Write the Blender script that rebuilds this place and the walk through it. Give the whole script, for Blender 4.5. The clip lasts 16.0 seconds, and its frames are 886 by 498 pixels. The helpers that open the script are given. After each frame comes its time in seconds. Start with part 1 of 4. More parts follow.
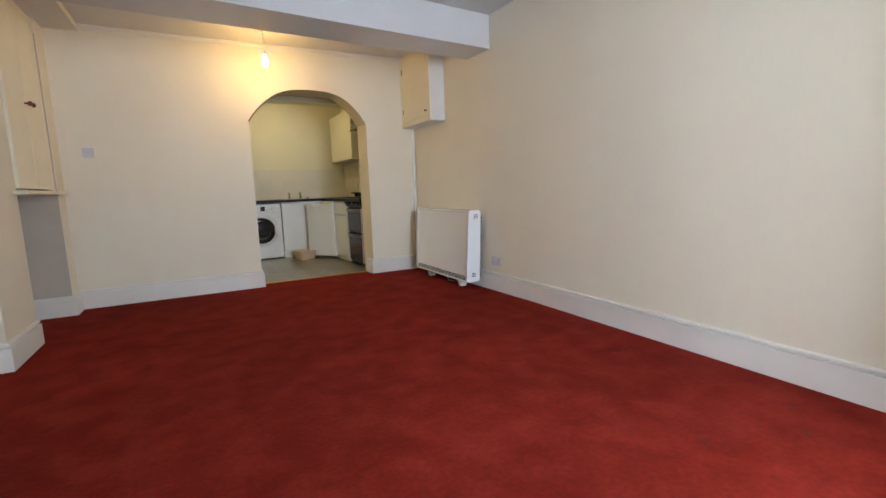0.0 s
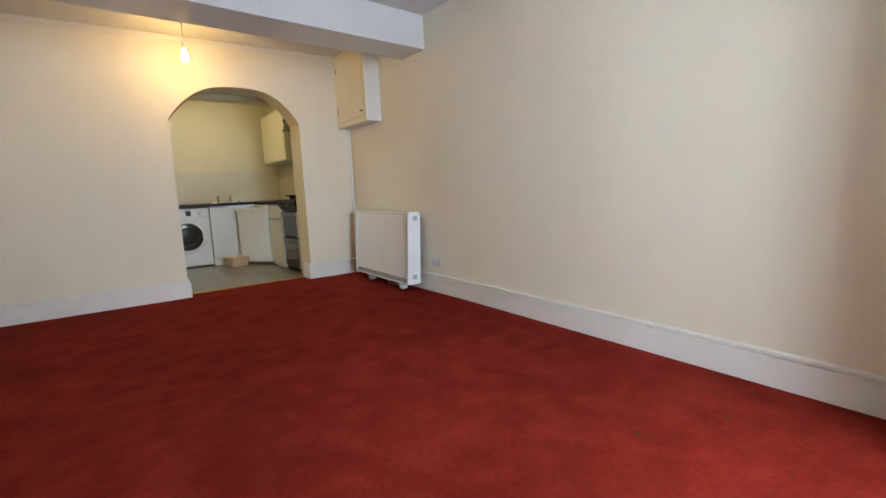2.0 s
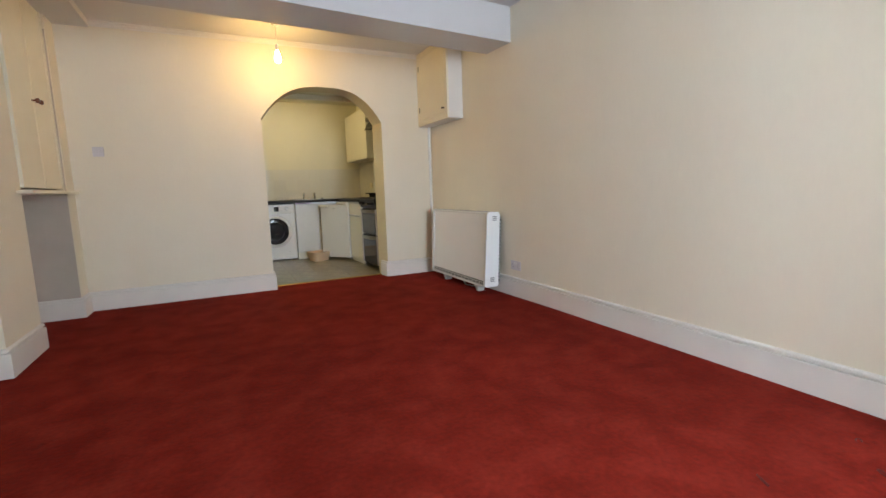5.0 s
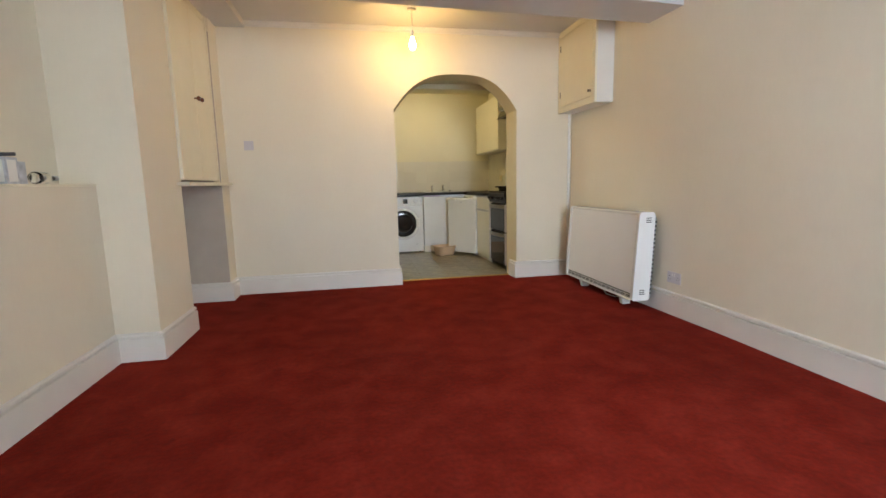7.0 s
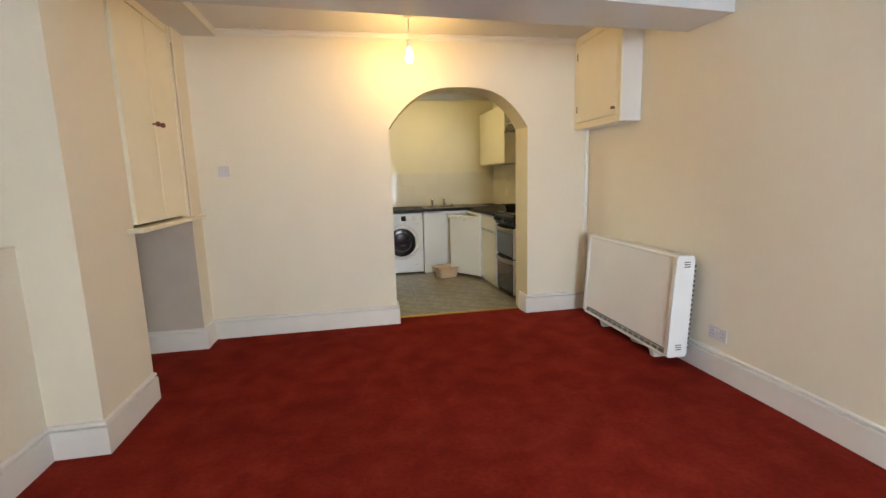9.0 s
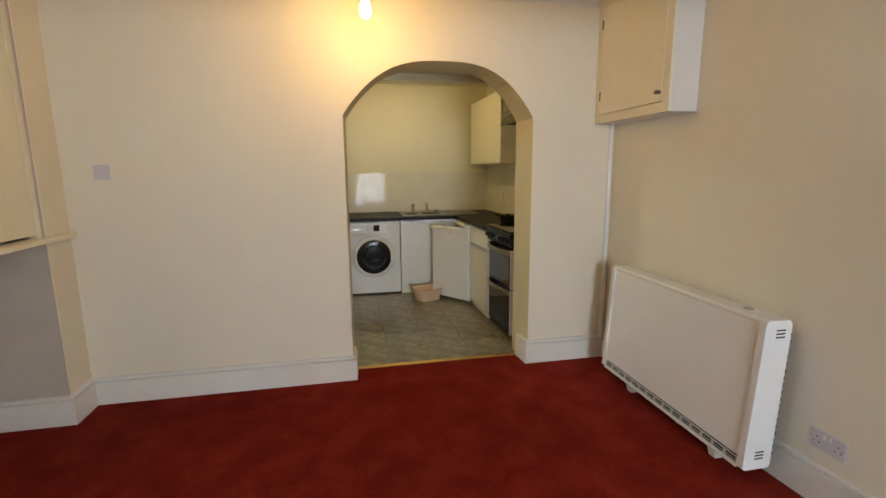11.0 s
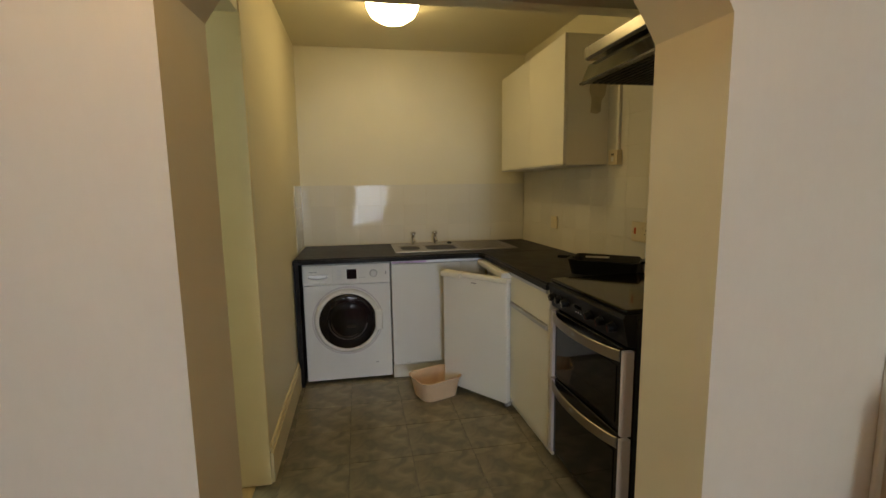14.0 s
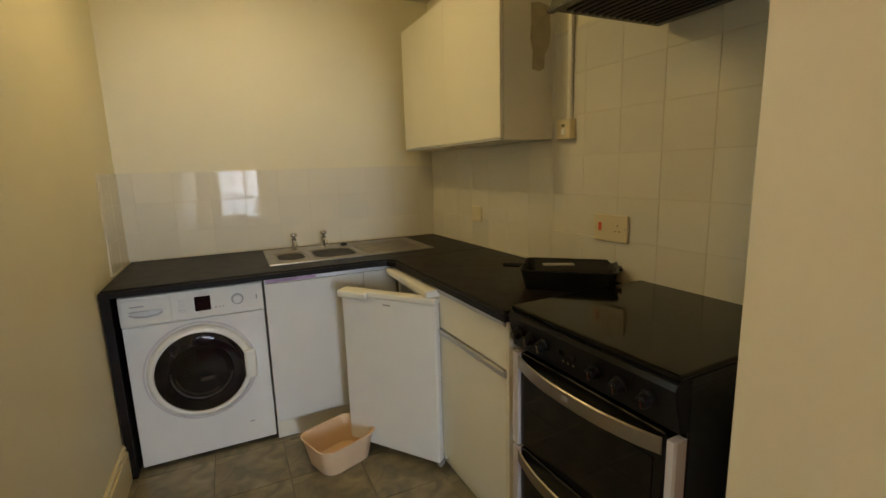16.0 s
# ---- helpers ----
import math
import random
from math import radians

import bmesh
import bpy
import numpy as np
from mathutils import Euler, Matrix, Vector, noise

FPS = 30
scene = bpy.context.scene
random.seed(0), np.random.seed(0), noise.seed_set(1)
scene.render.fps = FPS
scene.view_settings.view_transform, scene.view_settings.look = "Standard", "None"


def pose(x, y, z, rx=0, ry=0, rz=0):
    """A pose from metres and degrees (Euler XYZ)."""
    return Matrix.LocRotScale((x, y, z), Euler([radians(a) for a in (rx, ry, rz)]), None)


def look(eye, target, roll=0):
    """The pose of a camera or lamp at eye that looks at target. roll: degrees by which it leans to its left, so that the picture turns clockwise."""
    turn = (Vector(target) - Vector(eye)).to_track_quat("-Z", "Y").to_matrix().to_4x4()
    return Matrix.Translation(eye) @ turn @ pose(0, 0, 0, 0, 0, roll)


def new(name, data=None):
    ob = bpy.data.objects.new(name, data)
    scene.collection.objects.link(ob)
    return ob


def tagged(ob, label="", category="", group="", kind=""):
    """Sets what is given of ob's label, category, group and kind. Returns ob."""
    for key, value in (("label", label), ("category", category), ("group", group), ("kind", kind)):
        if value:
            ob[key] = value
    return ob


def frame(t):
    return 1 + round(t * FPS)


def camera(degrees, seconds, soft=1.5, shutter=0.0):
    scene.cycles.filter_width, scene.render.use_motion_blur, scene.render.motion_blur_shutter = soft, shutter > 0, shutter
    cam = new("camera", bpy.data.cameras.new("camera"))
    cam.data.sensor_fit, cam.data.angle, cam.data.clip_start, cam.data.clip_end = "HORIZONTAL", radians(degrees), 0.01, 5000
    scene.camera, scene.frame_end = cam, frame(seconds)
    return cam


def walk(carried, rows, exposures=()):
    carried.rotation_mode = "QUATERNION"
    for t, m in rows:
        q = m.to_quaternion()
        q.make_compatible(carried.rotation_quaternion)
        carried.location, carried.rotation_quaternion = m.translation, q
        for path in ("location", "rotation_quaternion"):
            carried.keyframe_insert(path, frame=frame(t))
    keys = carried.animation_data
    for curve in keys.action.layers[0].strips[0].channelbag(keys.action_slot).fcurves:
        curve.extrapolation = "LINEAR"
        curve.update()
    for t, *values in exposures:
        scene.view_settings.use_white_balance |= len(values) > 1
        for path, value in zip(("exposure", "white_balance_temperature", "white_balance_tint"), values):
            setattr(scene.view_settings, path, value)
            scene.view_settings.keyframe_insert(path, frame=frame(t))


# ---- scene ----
cam = camera(88.5, 16.0)
METRES, EYE, TILT, LEAN, TURN = 5.2, 1.0, 0.0, 0.0, -28.9
PATH = [
    (0, (0.42, 1.064, 1.018), (1.349, 2.815, 0.75), -2.0),
    (0.5, (0.386, 1.063, 1.016), (1.393, 2.771, 0.752), -2.0),
    (1, (0.435, 1.069, 1.008), (1.482, 2.753, 0.747), -2.1),
    (1.5, (0.402, 1.072, 1.025), (1.511, 2.713, 0.753), -2.2),
    (2, (0.468, 1.09, 1.023), (1.61, 2.709, 0.749), -2.5),
    (2.5, (0.45, 1.083, 1.006), (1.638, 2.668, 0.733), -2.7),
    (3, (0.509, 1.097, 1.011), (1.693, 2.686, 0.737), -2.9),
    (5.5, (0.483, 1.344, 1.017), (1.237, 3.178, 0.757), -1.3),
    (6, (0.47, 1.47, 1.012), (1.103, 3.349, 0.75), -1.0),
    (6.5, (0.52, 1.564, 1.024), (0.997, 3.486, 0.745), -1.2),
    (7, (0.556, 1.647, 1.048), (0.919, 3.593, 0.762), -1.3),
    (7.5, (0.589, 1.735, 1.071), (0.887, 3.692, 0.79), -1.5),
    (8, (0.583, 1.864, 1.099), (0.886, 3.821, 0.818), -1.5),
    (8.5, (0.611, 2.008, 1.183), (0.944, 3.958, 0.888), -1.7),
    (9, (0.652, 2.216, 1.357), (1.012, 4.157, 1.041), -1.6),
    (11.5, (1.074, 3.608, 1.446), (1.469, 5.538, 1.101), -0.4),
    (12, (1.146, 3.928, 1.409), (1.525, 5.863, 1.075), -0.3),
    (12.5, (1.206, 4.27, 1.413), (1.578, 6.207, 1.082), -0.6),
    (13, (1.255, 4.633, 1.398), (1.625, 6.574, 1.09), -0.6),
    (13.5, (1.305, 5.0, 1.402), (1.648, 6.949, 1.111), -0.7),
    (14, (1.342, 5.34, 1.377), (1.7, 7.289, 1.109), -0.8),
    (14.5, (1.362, 5.626, 1.392), (1.763, 7.564, 1.108), -1.1),
    (15, (1.382, 5.836, 1.387), (1.871, 7.753, 1.092), -1.5),
    (15.5, (1.405, 6.021, 1.396), (2.045, 7.886, 1.066), -1.7),
    (16, (1.439, 6.157, 1.385), (2.268, 7.943, 1.034), -1.7),
]
LIGHTNESS = [(0, 0.15, 6500, 10), (3, 0.15, 6500, 10), (5.5, 0.23, 6750, 10), (7.5, 0.35, 6850, 10), (9, 0.43, 7000, 10), (11.5, -0.03, 7200, 11), (12.3, -0.13, 7200, 11), (13.3, -0.32, 7100, 12),
             (14.5, -0.27, 7150, 12), (15.2, -0.26, 7200, 11), (15.6, -0.23, 7050, 11), (16, 0.07, 6850, 12)]
walk(cam, [(t, look(eye, target, roll)) for t, eye, target, roll in PATH], LIGHTNESS)

# world and lights
world = bpy.data.worlds.new("sky")
scene.world = world
world.use_nodes = True
wn = world.node_tree.nodes
sky = wn.new("ShaderNodeTexSky")
sky.sky_type = "NISHITA"
sky.sun_disc = False
sky.sun_elevation = radians(35)
sky.sun_rotation = radians(120)
wn["Background"].inputs["Strength"].default_value = 0.12
world.node_tree.links.new(sky.outputs[0], wn["Background"].inputs["Color"])


def area(name, m, sx, sy, power, color):
    lamp = bpy.data.lights.new(name, "AREA")
    lamp.shape, lamp.size, lamp.size_y, lamp.energy, lamp.color = "RECTANGLE", sx, sy, power, color
    ob = new(name, lamp)
    ob.matrix_world = m
    return ob


BULB_GLOW, DOME_GLOW, BATH_GLOW = 215.0, 22.0, 200.0
area("window_daylight", pose(1.63, -0.27, 1.31, 90, 0, -5), 0.90, 1.88, 148, (0.68, 0.83, 1.0))
area("side_window_daylight", pose(0.56, -0.19, 1.22, 90, 0, 0), 0.34, 1.95, 6, (0.72, 0.85, 1.0))


# materials
def material(name, color, rough=0.5, metal=0.0, var=0.06, scale=3.0, fine=0.0, fine_scale=200.0, bump=0.0, bump_scale=150.0,
             stretch=(1, 1, 1), piece=0.0, rough_var=0.0, spec=0.5, coat=0.0):
    m = bpy.data.materials.new(name)
    m.use_nodes = True
    t = m.node_tree
    n, l = t.nodes, t.links
    b = n["Principled BSDF"]
    b.inputs["Roughness"].default_value, b.inputs["Metallic"].default_value = rough, metal
    b.inputs["Specular IOR Level"].default_value = spec
    b.inputs["Coat Weight"].default_value = coat
    co = n.new("ShaderNodeTexCoord")
    mp = n.new("ShaderNodeMapping")
    mp.inputs["Scale"].default_value = stretch
    l.new(co.outputs["Object"], mp.inputs["Vector"])
    big = n.new("ShaderNodeTexNoise")
    big.inputs["Scale"].default_value, big.inputs["Detail"].default_value = scale, 6
    l.new(mp.outputs[0], big.inputs["Vector"])
    ramp = n.new("ShaderNodeMapRange")
    ramp.inputs["From Min"].default_value, ramp.inputs["From Max"].default_value = 0.3, 0.7
    ramp.inputs["To Min"].default_value, ramp.inputs["To Max"].default_value = 1 - var, 1 + var
    l.new(big.outputs["Fac"], ramp.inputs["Value"])
    value = ramp.outputs[0]
    if fine:
        small = n.new("ShaderNodeTexNoise")
        small.inputs["Scale"].default_value, small.inputs["Detail"].default_value = fine_scale, 3
        l.new(mp.outputs[0], small.inputs["Vector"])
        r2 = n.new("ShaderNodeMapRange")
        r2.inputs["From Min"].default_value, r2.inputs["From Max"].default_value = 0.3, 0.7
        r2.inputs["To Min"].default_value, r2.inputs["To Max"].default_value = 1 - fine, 1 + fine
        l.new(small.outputs["Fac"], r2.inputs["Value"])
        mu = n.new("ShaderNodeMath")
        mu.operation = "MULTIPLY"
        l.new(value, mu.inputs[0])
        l.new(r2.outputs[0], mu.inputs[1])
        value = mu.outputs[0]
    if piece:
        info = n.new("ShaderNodeObjectInfo")
        r3 = n.new("ShaderNodeMapRange")
        r3.inputs["To Min"].default_value, r3.inputs["To Max"].default_value = 1 - piece, 1 + piece
        l.new(info.outputs["Random"], r3.inputs["Value"])
        mu = n.new("ShaderNodeMath")
        mu.operation = "MULTIPLY"
        l.new(value, mu.inputs[0])
        l.new(r3.outputs[0], mu.inputs[1])
        value = mu.outputs[0]
    sc = n.new("ShaderNodeVectorMath")
    sc.operation = "SCALE"
    sc.inputs[0].default_value = color
    l.new(value, sc.inputs["Scale"])
    l.new(sc.outputs[0], b.inputs["Base Color"])
    if rough_var:
        r4 = n.new("ShaderNodeMapRange")
        r4.inputs["From Min"].default_value, r4.inputs["From Max"].default_value = 0.3, 0.7
        r4.inputs["To Min"].default_value, r4.inputs["To Max"].default_value = max(0.02, rough - rough_var), rough + rough_var
        l.new(big.outputs["Fac"], r4.inputs["Value"])
        l.new(r4.outputs[0], b.inputs["Roughness"])
    if bump:
        bn = n.new("ShaderNodeTexNoise")
        bn.inputs["Scale"].default_value, bn.inputs["Detail"].default_value = bump_scale, 4
        l.new(mp.outputs[0], bn.inputs["Vector"])
        bu = n.new("ShaderNodeBump")
        bu.inputs["Strength"].default_value, bu.inputs["Distance"].default_value = bump, 0.004
        l.new(bn.outputs["Fac"], bu.inputs["Height"])
        l.new(bu.outputs[0], b.inputs["Normal"])
    return m


def glow(name, color, strength):
    m = bpy.data.materials.new(name)
    m.use_nodes = True
    b = m.node_tree.nodes["Principled BSDF"]
    b.inputs["Base Color"].default_value = (0.8, 0.8, 0.8, 1)
    b.inputs["Emission Color"].default_value = (*color, 1)
    b.inputs["Emission Strength"].default_value = strength
    return m


def clear(name, color=(1, 1, 1), rough=0.0, ior=1.45):
    m = bpy.data.materials.new(name)
    m.use_nodes = True
    b = m.node_tree.nodes["Principled BSDF"]
    b.inputs["Base Color"].default_value = (*color, 1)
    b.inputs["Roughness"].default_value, b.inputs["Transmission Weight"].default_value = rough, 1.0
    b.inputs["IOR"].default_value = ior
    return m


def mottled(name, c0, c1, c2, scale, rough, bump, piece=0.0, spec=0.5, twist=0.6, stain=0.0, detail=10, grit=0.12, sheen=0.1):
    """Two-scale mottled colour, with each piece's tone moved a little."""
    m = material(name, c1, rough, var=grit, scale=40, bump=bump, bump_scale=60, piece=piece, rough_var=sheen)
    n, l = m.node_tree.nodes, m.node_tree.links
    b = n["Principled BSDF"]
    b.inputs["Specular IOR Level"].default_value = spec
    scl = next(x for x in n if x.bl_idname == "ShaderNodeVectorMath")
    co = next(x for x in n if x.bl_idname == "ShaderNodeTexCoord")
    no = n.new("ShaderNodeTexNoise")
    no.inputs["Scale"].default_value, no.inputs["Detail"].default_value, no.inputs["Distortion"].default_value = scale, detail, twist
    l.new(co.outputs["Object"], no.inputs["Vector"])
    cr = n.new("ShaderNodeValToRGB")
    cr.color_ramp.elements[0].position, cr.color_ramp.elements[0].color = 0.34, (*c0, 1)
    cr.color_ramp.elements[1].position, cr.color_ramp.elements[1].color = 0.66, (*c2, 1)
    e = cr.color_ramp.elements.new(0.5)
    e.color = (*c1, 1)
    l.new(no.outputs["Fac"], cr.inputs[0])
    l.new(cr.outputs[0], scl.inputs[0])
    if stain:
        worn = n.new("ShaderNodeTexNoise")
        worn.inputs["Scale"].default_value, worn.inputs["Detail"].default_value, worn.inputs["Distortion"].default_value = 1.9, 9, 0.8
        l.new(co.outputs["Object"], worn.inputs["Vector"])
        mr = n.new("ShaderNodeMapRange")
        mr.inputs["From Min"].default_value, mr.inputs["From Max"].default_value = 0.66, 0.72
        mr.inputs["To Min"].default_value, mr.inputs["To Max"].default_value = 1.0, 1.0 - stain
        l.new(worn.outputs["Fac"], mr.inputs["Value"])
        wide = n.new("ShaderNodeTexNoise")
        wide.inputs["Scale"].default_value, wide.inputs["Detail"].default_value = 0.9, 2
        l.new(co.outputs["Object"], wide.inputs["Vector"])
        mw = n.new("ShaderNodeMapRange")
        mw.inputs["From Min"].default_value, mw.inputs["From Max"].default_value = 0.35, 0.65
        mw.inputs["To Min"].default_value, mw.inputs["To Max"].default_value = 0.9, 1.1
        l.new(wide.outputs["Fac"], mw.inputs["Value"])
        old = next(k for k in l if k.to_socket == scl.inputs["Scale"]).from_socket
        for out in (mr.outputs[0], mw.outputs[0]):
            mu = n.new("ShaderNodeMath")
            mu.operation = "MULTIPLY"
            l.new(old, mu.inputs[0])
            l.new(out, mu.inputs[1])
            old = mu.outputs[0]
        l.new(old, scl.inputs["Scale"])
    return m


PAPER = material("magnolia_lining_paper", (0.765, 0.69, 0.555), 0.75, var=0.03, scale=1.4, fine=0.008, fine_scale=50, bump=0.14, bump_scale=40, stretch=(1, 1, 0.35))
KPAINT = material("kitchen_cream_paint", (0.72, 0.67, 0.50), 0.55, var=0.03, scale=2, fine=0.01, bump=0.15, bump_scale=80)
# arch reveal: warm lamp tint and shade are mixed into this colour
REVEAL = material("warm_shaded_reveal", (0.64, 0.535, 0.335), 0.6, var=0.03, scale=2, bump=0.15, bump_scale=80)
CEIL = material("ceiling_paint", (0.62, 0.60, 0.585), 0.8, var=0.02, scale=2, bump=0.15, bump_scale=90)
BEAMPAINT = material("satin_ceiling_paint", (0.60, 0.585, 0.585), 0.27, var=0.03, scale=2, bump=0.10, bump_scale=20)
GLOSS = material("white_gloss_paint", (0.75, 0.715, 0.665), 0.32, var=0.03, scale=4, fine=0.01, bump=0.08, bump_scale=30)
# partition end: its warm lit look is put into this colour
LIT_END = material("cream_lit_end", (0.78, 0.68, 0.42), 0.35, var=0.03, scale=4)
# mauve-grey plaster tone, darkened to carry the alcove's shade
ALCOVE = material("mauve_alcove_shade", (0.50, 0.43, 0.36), 0.85, var=0.06, scale=5, bump=0.2, bump_scale=60)
CUPB = material("cream_eggshell_paint", (0.80, 0.735, 0.57), 0.42, var=0.03, scale=3, bump=0.12, bump_scale=40)
CARPET = mottled("red_carpet_pile", (0.148, 0.0118, 0.0072), (0.176, 0.0150, 0.0092), (0.205, 0.0195, 0.0125), 5.0, 0.95, 0.8, spec=0.05, twist=0.25, stain=0.30, grit=0.16)
DENT = material("crushed_red_pile", (0.100, 0.0085, 0.0055), 0.95, var=0.2, scale=30)
VINYL = mottled("slate_vinyl", (0.126, 0.113, 0.078), (0.205, 0.177, 0.114), (0.290, 0.250, 0.162), 9, 0.28, 0.0, 0.10, spec=0.6, detail=3, twist=0.7, grit=0.0, sheen=0.0)
VINYL_JOINT = material("vinyl_joint", (0.105, 0.092, 0.063), 0.6)
TILE = material("white_glazed_tile", (0.68, 0.65, 0.56), 0.014, var=0.02, scale=3, piece=0.03, bump=0.006, bump_scale=5, spec=0.34)
GROUT = material("tile_grout", (0.62, 0.575, 0.46), 0.8, var=0.06, scale=12)
WORKTOP = material("dark_slate_laminate", (0.0085, 0.0065, 0.0055), 0.42, var=0.06, scale=14, fine=0.10, fine_scale=140, bump=0.03, bump_scale=200, rough_var=0.03, spec=0.16)
UNIT = material("white_melamine", (0.80, 0.77, 0.66), 0.30, var=0.02, scale=3, bump=0.02, bump_scale=60)
UNIT_B = material("white_laminate_panel", (0.74, 0.74, 0.72), 0.3, var=0.02, scale=3)
ENAMEL = material("white_enamel", (0.78, 0.78, 0.77), 0.2, var=0.015, scale=3)
SWITCHWHITE = material("greyed_white_plastic", (0.58, 0.54, 0.56), 0.35, var=0.02, scale=8)
PLASTIC = material("white_plastic", (0.77, 0.76, 0.72), 0.35, var=0.015, scale=5)
AGED = material("aged_cream_plastic", (0.66, 0.57, 0.38), 0.35, var=0.03, scale=12)
STAIN = material("old_glue_stain", (0.50, 0.44, 0.29), 0.5, var=0.12, scale=18)
HEATERWHITE = material("white_stove_enamel", (0.84, 0.84, 0.83), 0.3, var=0.015, scale=3)
GRILLE = material("pale_grey_grille", (0.55, 0.55, 0.53), 0.4, var=0.03, scale=10)
GREY = material("grey_plastic", (0.32, 0.32, 0.33), 0.4, var=0.04, scale=10)
DARK = material("dark_void", (0.012, 0.012, 0.013), 0.7, var=0.1, scale=8)
RUBBER = material("black_rubber", (0.015, 0.015, 0.015), 0.6, var=0.1, scale=8)
BLACKEN = material("black_enamel", (0.006, 0.006, 0.007), 0.22, var=0.1, scale=6)
BLACKGLASS = material("black_glass", (0.006, 0.006, 0.007), 0.05, var=0.1, scale=4)
SMOKED = clear("smoked_porthole_glass", (0.50, 0.46, 0.44), ior=1.3)
DRUMDARK = material("dark_drum", (0.015, 0.012, 0.012), 0.4, metal=0.4, var=0.7, scale=14)
PORTHOLE = material("porthole_glass", (0.008, 0.006, 0.007), 0.05, var=0.8, scale=9, rough_var=0.03, spec=0.4)
HOB = material("smoked_hob_glass", (0.004, 0.0035, 0.003), 0.10, var=0.1, scale=5, spec=0.24)
STEEL = material("brushed_steel", (0.52, 0.50, 0.47), 0.32, metal=1.0, var=0.06, scale=8, bump=0.05, bump_scale=120, stretch=(1, 0.05, 1))
CHROME = material("chrome", (0.70, 0.69, 0.67), 0.12, metal=1.0, var=0.04, scale=10)
ALU = material("aluminium_trim", (0.55, 0.54, 0.54), 0.38, metal=1.0, var=0.06, scale=10)
FILM = material("lilac_film", (0.42, 0.26, 0.46), 0.3, var=0.3, scale=14)
SINKSTEEL = material("worn_stainless_steel", (0.40, 0.375, 0.34), 0.38, metal=1.0, var=0.1, scale=14)
DULLSTEEL = material("dull_steel", (0.30, 0.265, 0.23), 0.34, metal=1.0, var=0.06, scale=8)
BRASS = material("brass_bar", (0.55, 0.36, 0.13), 0.35, metal=1.0, var=0.12, scale=20)
KNOBWOOD = material("varnished_wood_knob", (0.16, 0.045, 0.018), 0.25, var=0.2, scale=40)
OLDMETAL = material("tarnished_metal", (0.16, 0.13, 0.10), 0.4, metal=0.8, var=0.2, scale=60)
PEACH = material("peach_plastic", (0.70, 0.50, 0.33), 0.4, var=0.03, scale=8)
PAN = material("cast_black_pan", (0.006, 0.006, 0.006), 0.42, var=0.2, scale=30, bump=0.1, bump_scale=120, spec=0.3)
DULLBLACK = material("satin_black_plastic", (0.005, 0.005, 0.006), 0.38, var=0.1, scale=8, spec=0.22)
HOODSTEEL = material("greased_hood_steel", (0.28, 0.26, 0.22), 0.26, metal=1.0, var=0.15, scale=9)
VISOR = material("smoked_visor", (0.25, 0.26, 0.235), 0.10, metal=1.0, var=0.25, scale=6)
BATHWHITE = material("bath_acrylic", (0.80, 0.82, 0.80), 0.12, var=0.01, scale=3)
CERAMIC = material("ceramic", (0.82, 0.83, 0.81), 0.08, var=0.01, scale=3)
PANELWALL = material("gloss_wall_panel", (0.78, 0.81, 0.80), 0.10, var=0.015, scale=2, bump=0.03, bump_scale=3)
MATCLOTH = material("white_cotton", (0.74, 0.74, 0.70), 0.95, var=0.04, scale=10, bump=0.8, bump_scale=250)
RUBBERMAT = material("pale_rubber_mat", (0.62, 0.66, 0.58), 0.6, var=0.05, scale=20)
OAK = material("yellow_wood_floor", (0.42, 0.25, 0.09), 0.4, var=0.2, scale=7, fine=0.1, fine_scale=60, stretch=(1, 0.12, 1))
CARD = material("printed_carton", (0.50, 0.52, 0.56), 0.5, var=0.25, scale=30)
CARDDARK = material("dark_carton_lid", (0.03, 0.035, 0.05), 0.5)
RED = material("orange_red_switch", (0.65, 0.10, 0.03), 0.4)
BULBGLOW = glow("lit_bulb", (1.0, 0.64, 0.22), BULB_GLOW)
DOMEGLOW = glow("lit_dome", (1.0, 0.77, 0.36), DOME_GLOW)
BATHGLOW = glow("lit_bath_lamp", (0.86, 1.0, 0.95), BATH_GLOW)
PANE = clear("window_glass")
BULBGLASS = clear("clear_bulb_glass", ior=1.08, rough=0.05)


# building helpers
def mesh_of(name, bm, mat, smooth=False):
    bmesh.ops.recalc_face_normals(bm, faces=bm.faces)
    me = bpy.data.meshes.new(name)
    bm.to_mesh(me)
    bm.free()
    me.materials.append(mat)
    if smooth:
        for p in me.polygons:
            p.use_smooth = True
        me.set_sharp_from_angle(angle=radians(40))
    return me


def thing(name, base, label, category, group=""):
    ob = new(name)
    ob.matrix_basis = Matrix.Translation(base)
    return tagged(ob, label, category, group)


def part(name, bm, mat, parent, label="", smooth=False, kind=""):
    ob = new(name, mesh_of(name, bm, mat, smooth))
    ob.parent = parent
    if parent.type == "EMPTY":
        ob.matrix_parent_inverse = parent.matrix_basis.inverted()
    return tagged(ob, label, kind=kind)


def structure(name, bm, mat, label, category="", smooth=False):
    return tagged(new(name, mesh_of(name, bm, mat, smooth)), label, category, kind="structure")


def single(name, bm, mat, label, category, group="", smooth=False):
    return tagged(new(name, mesh_of(name, bm, mat, smooth)), label, category, group)


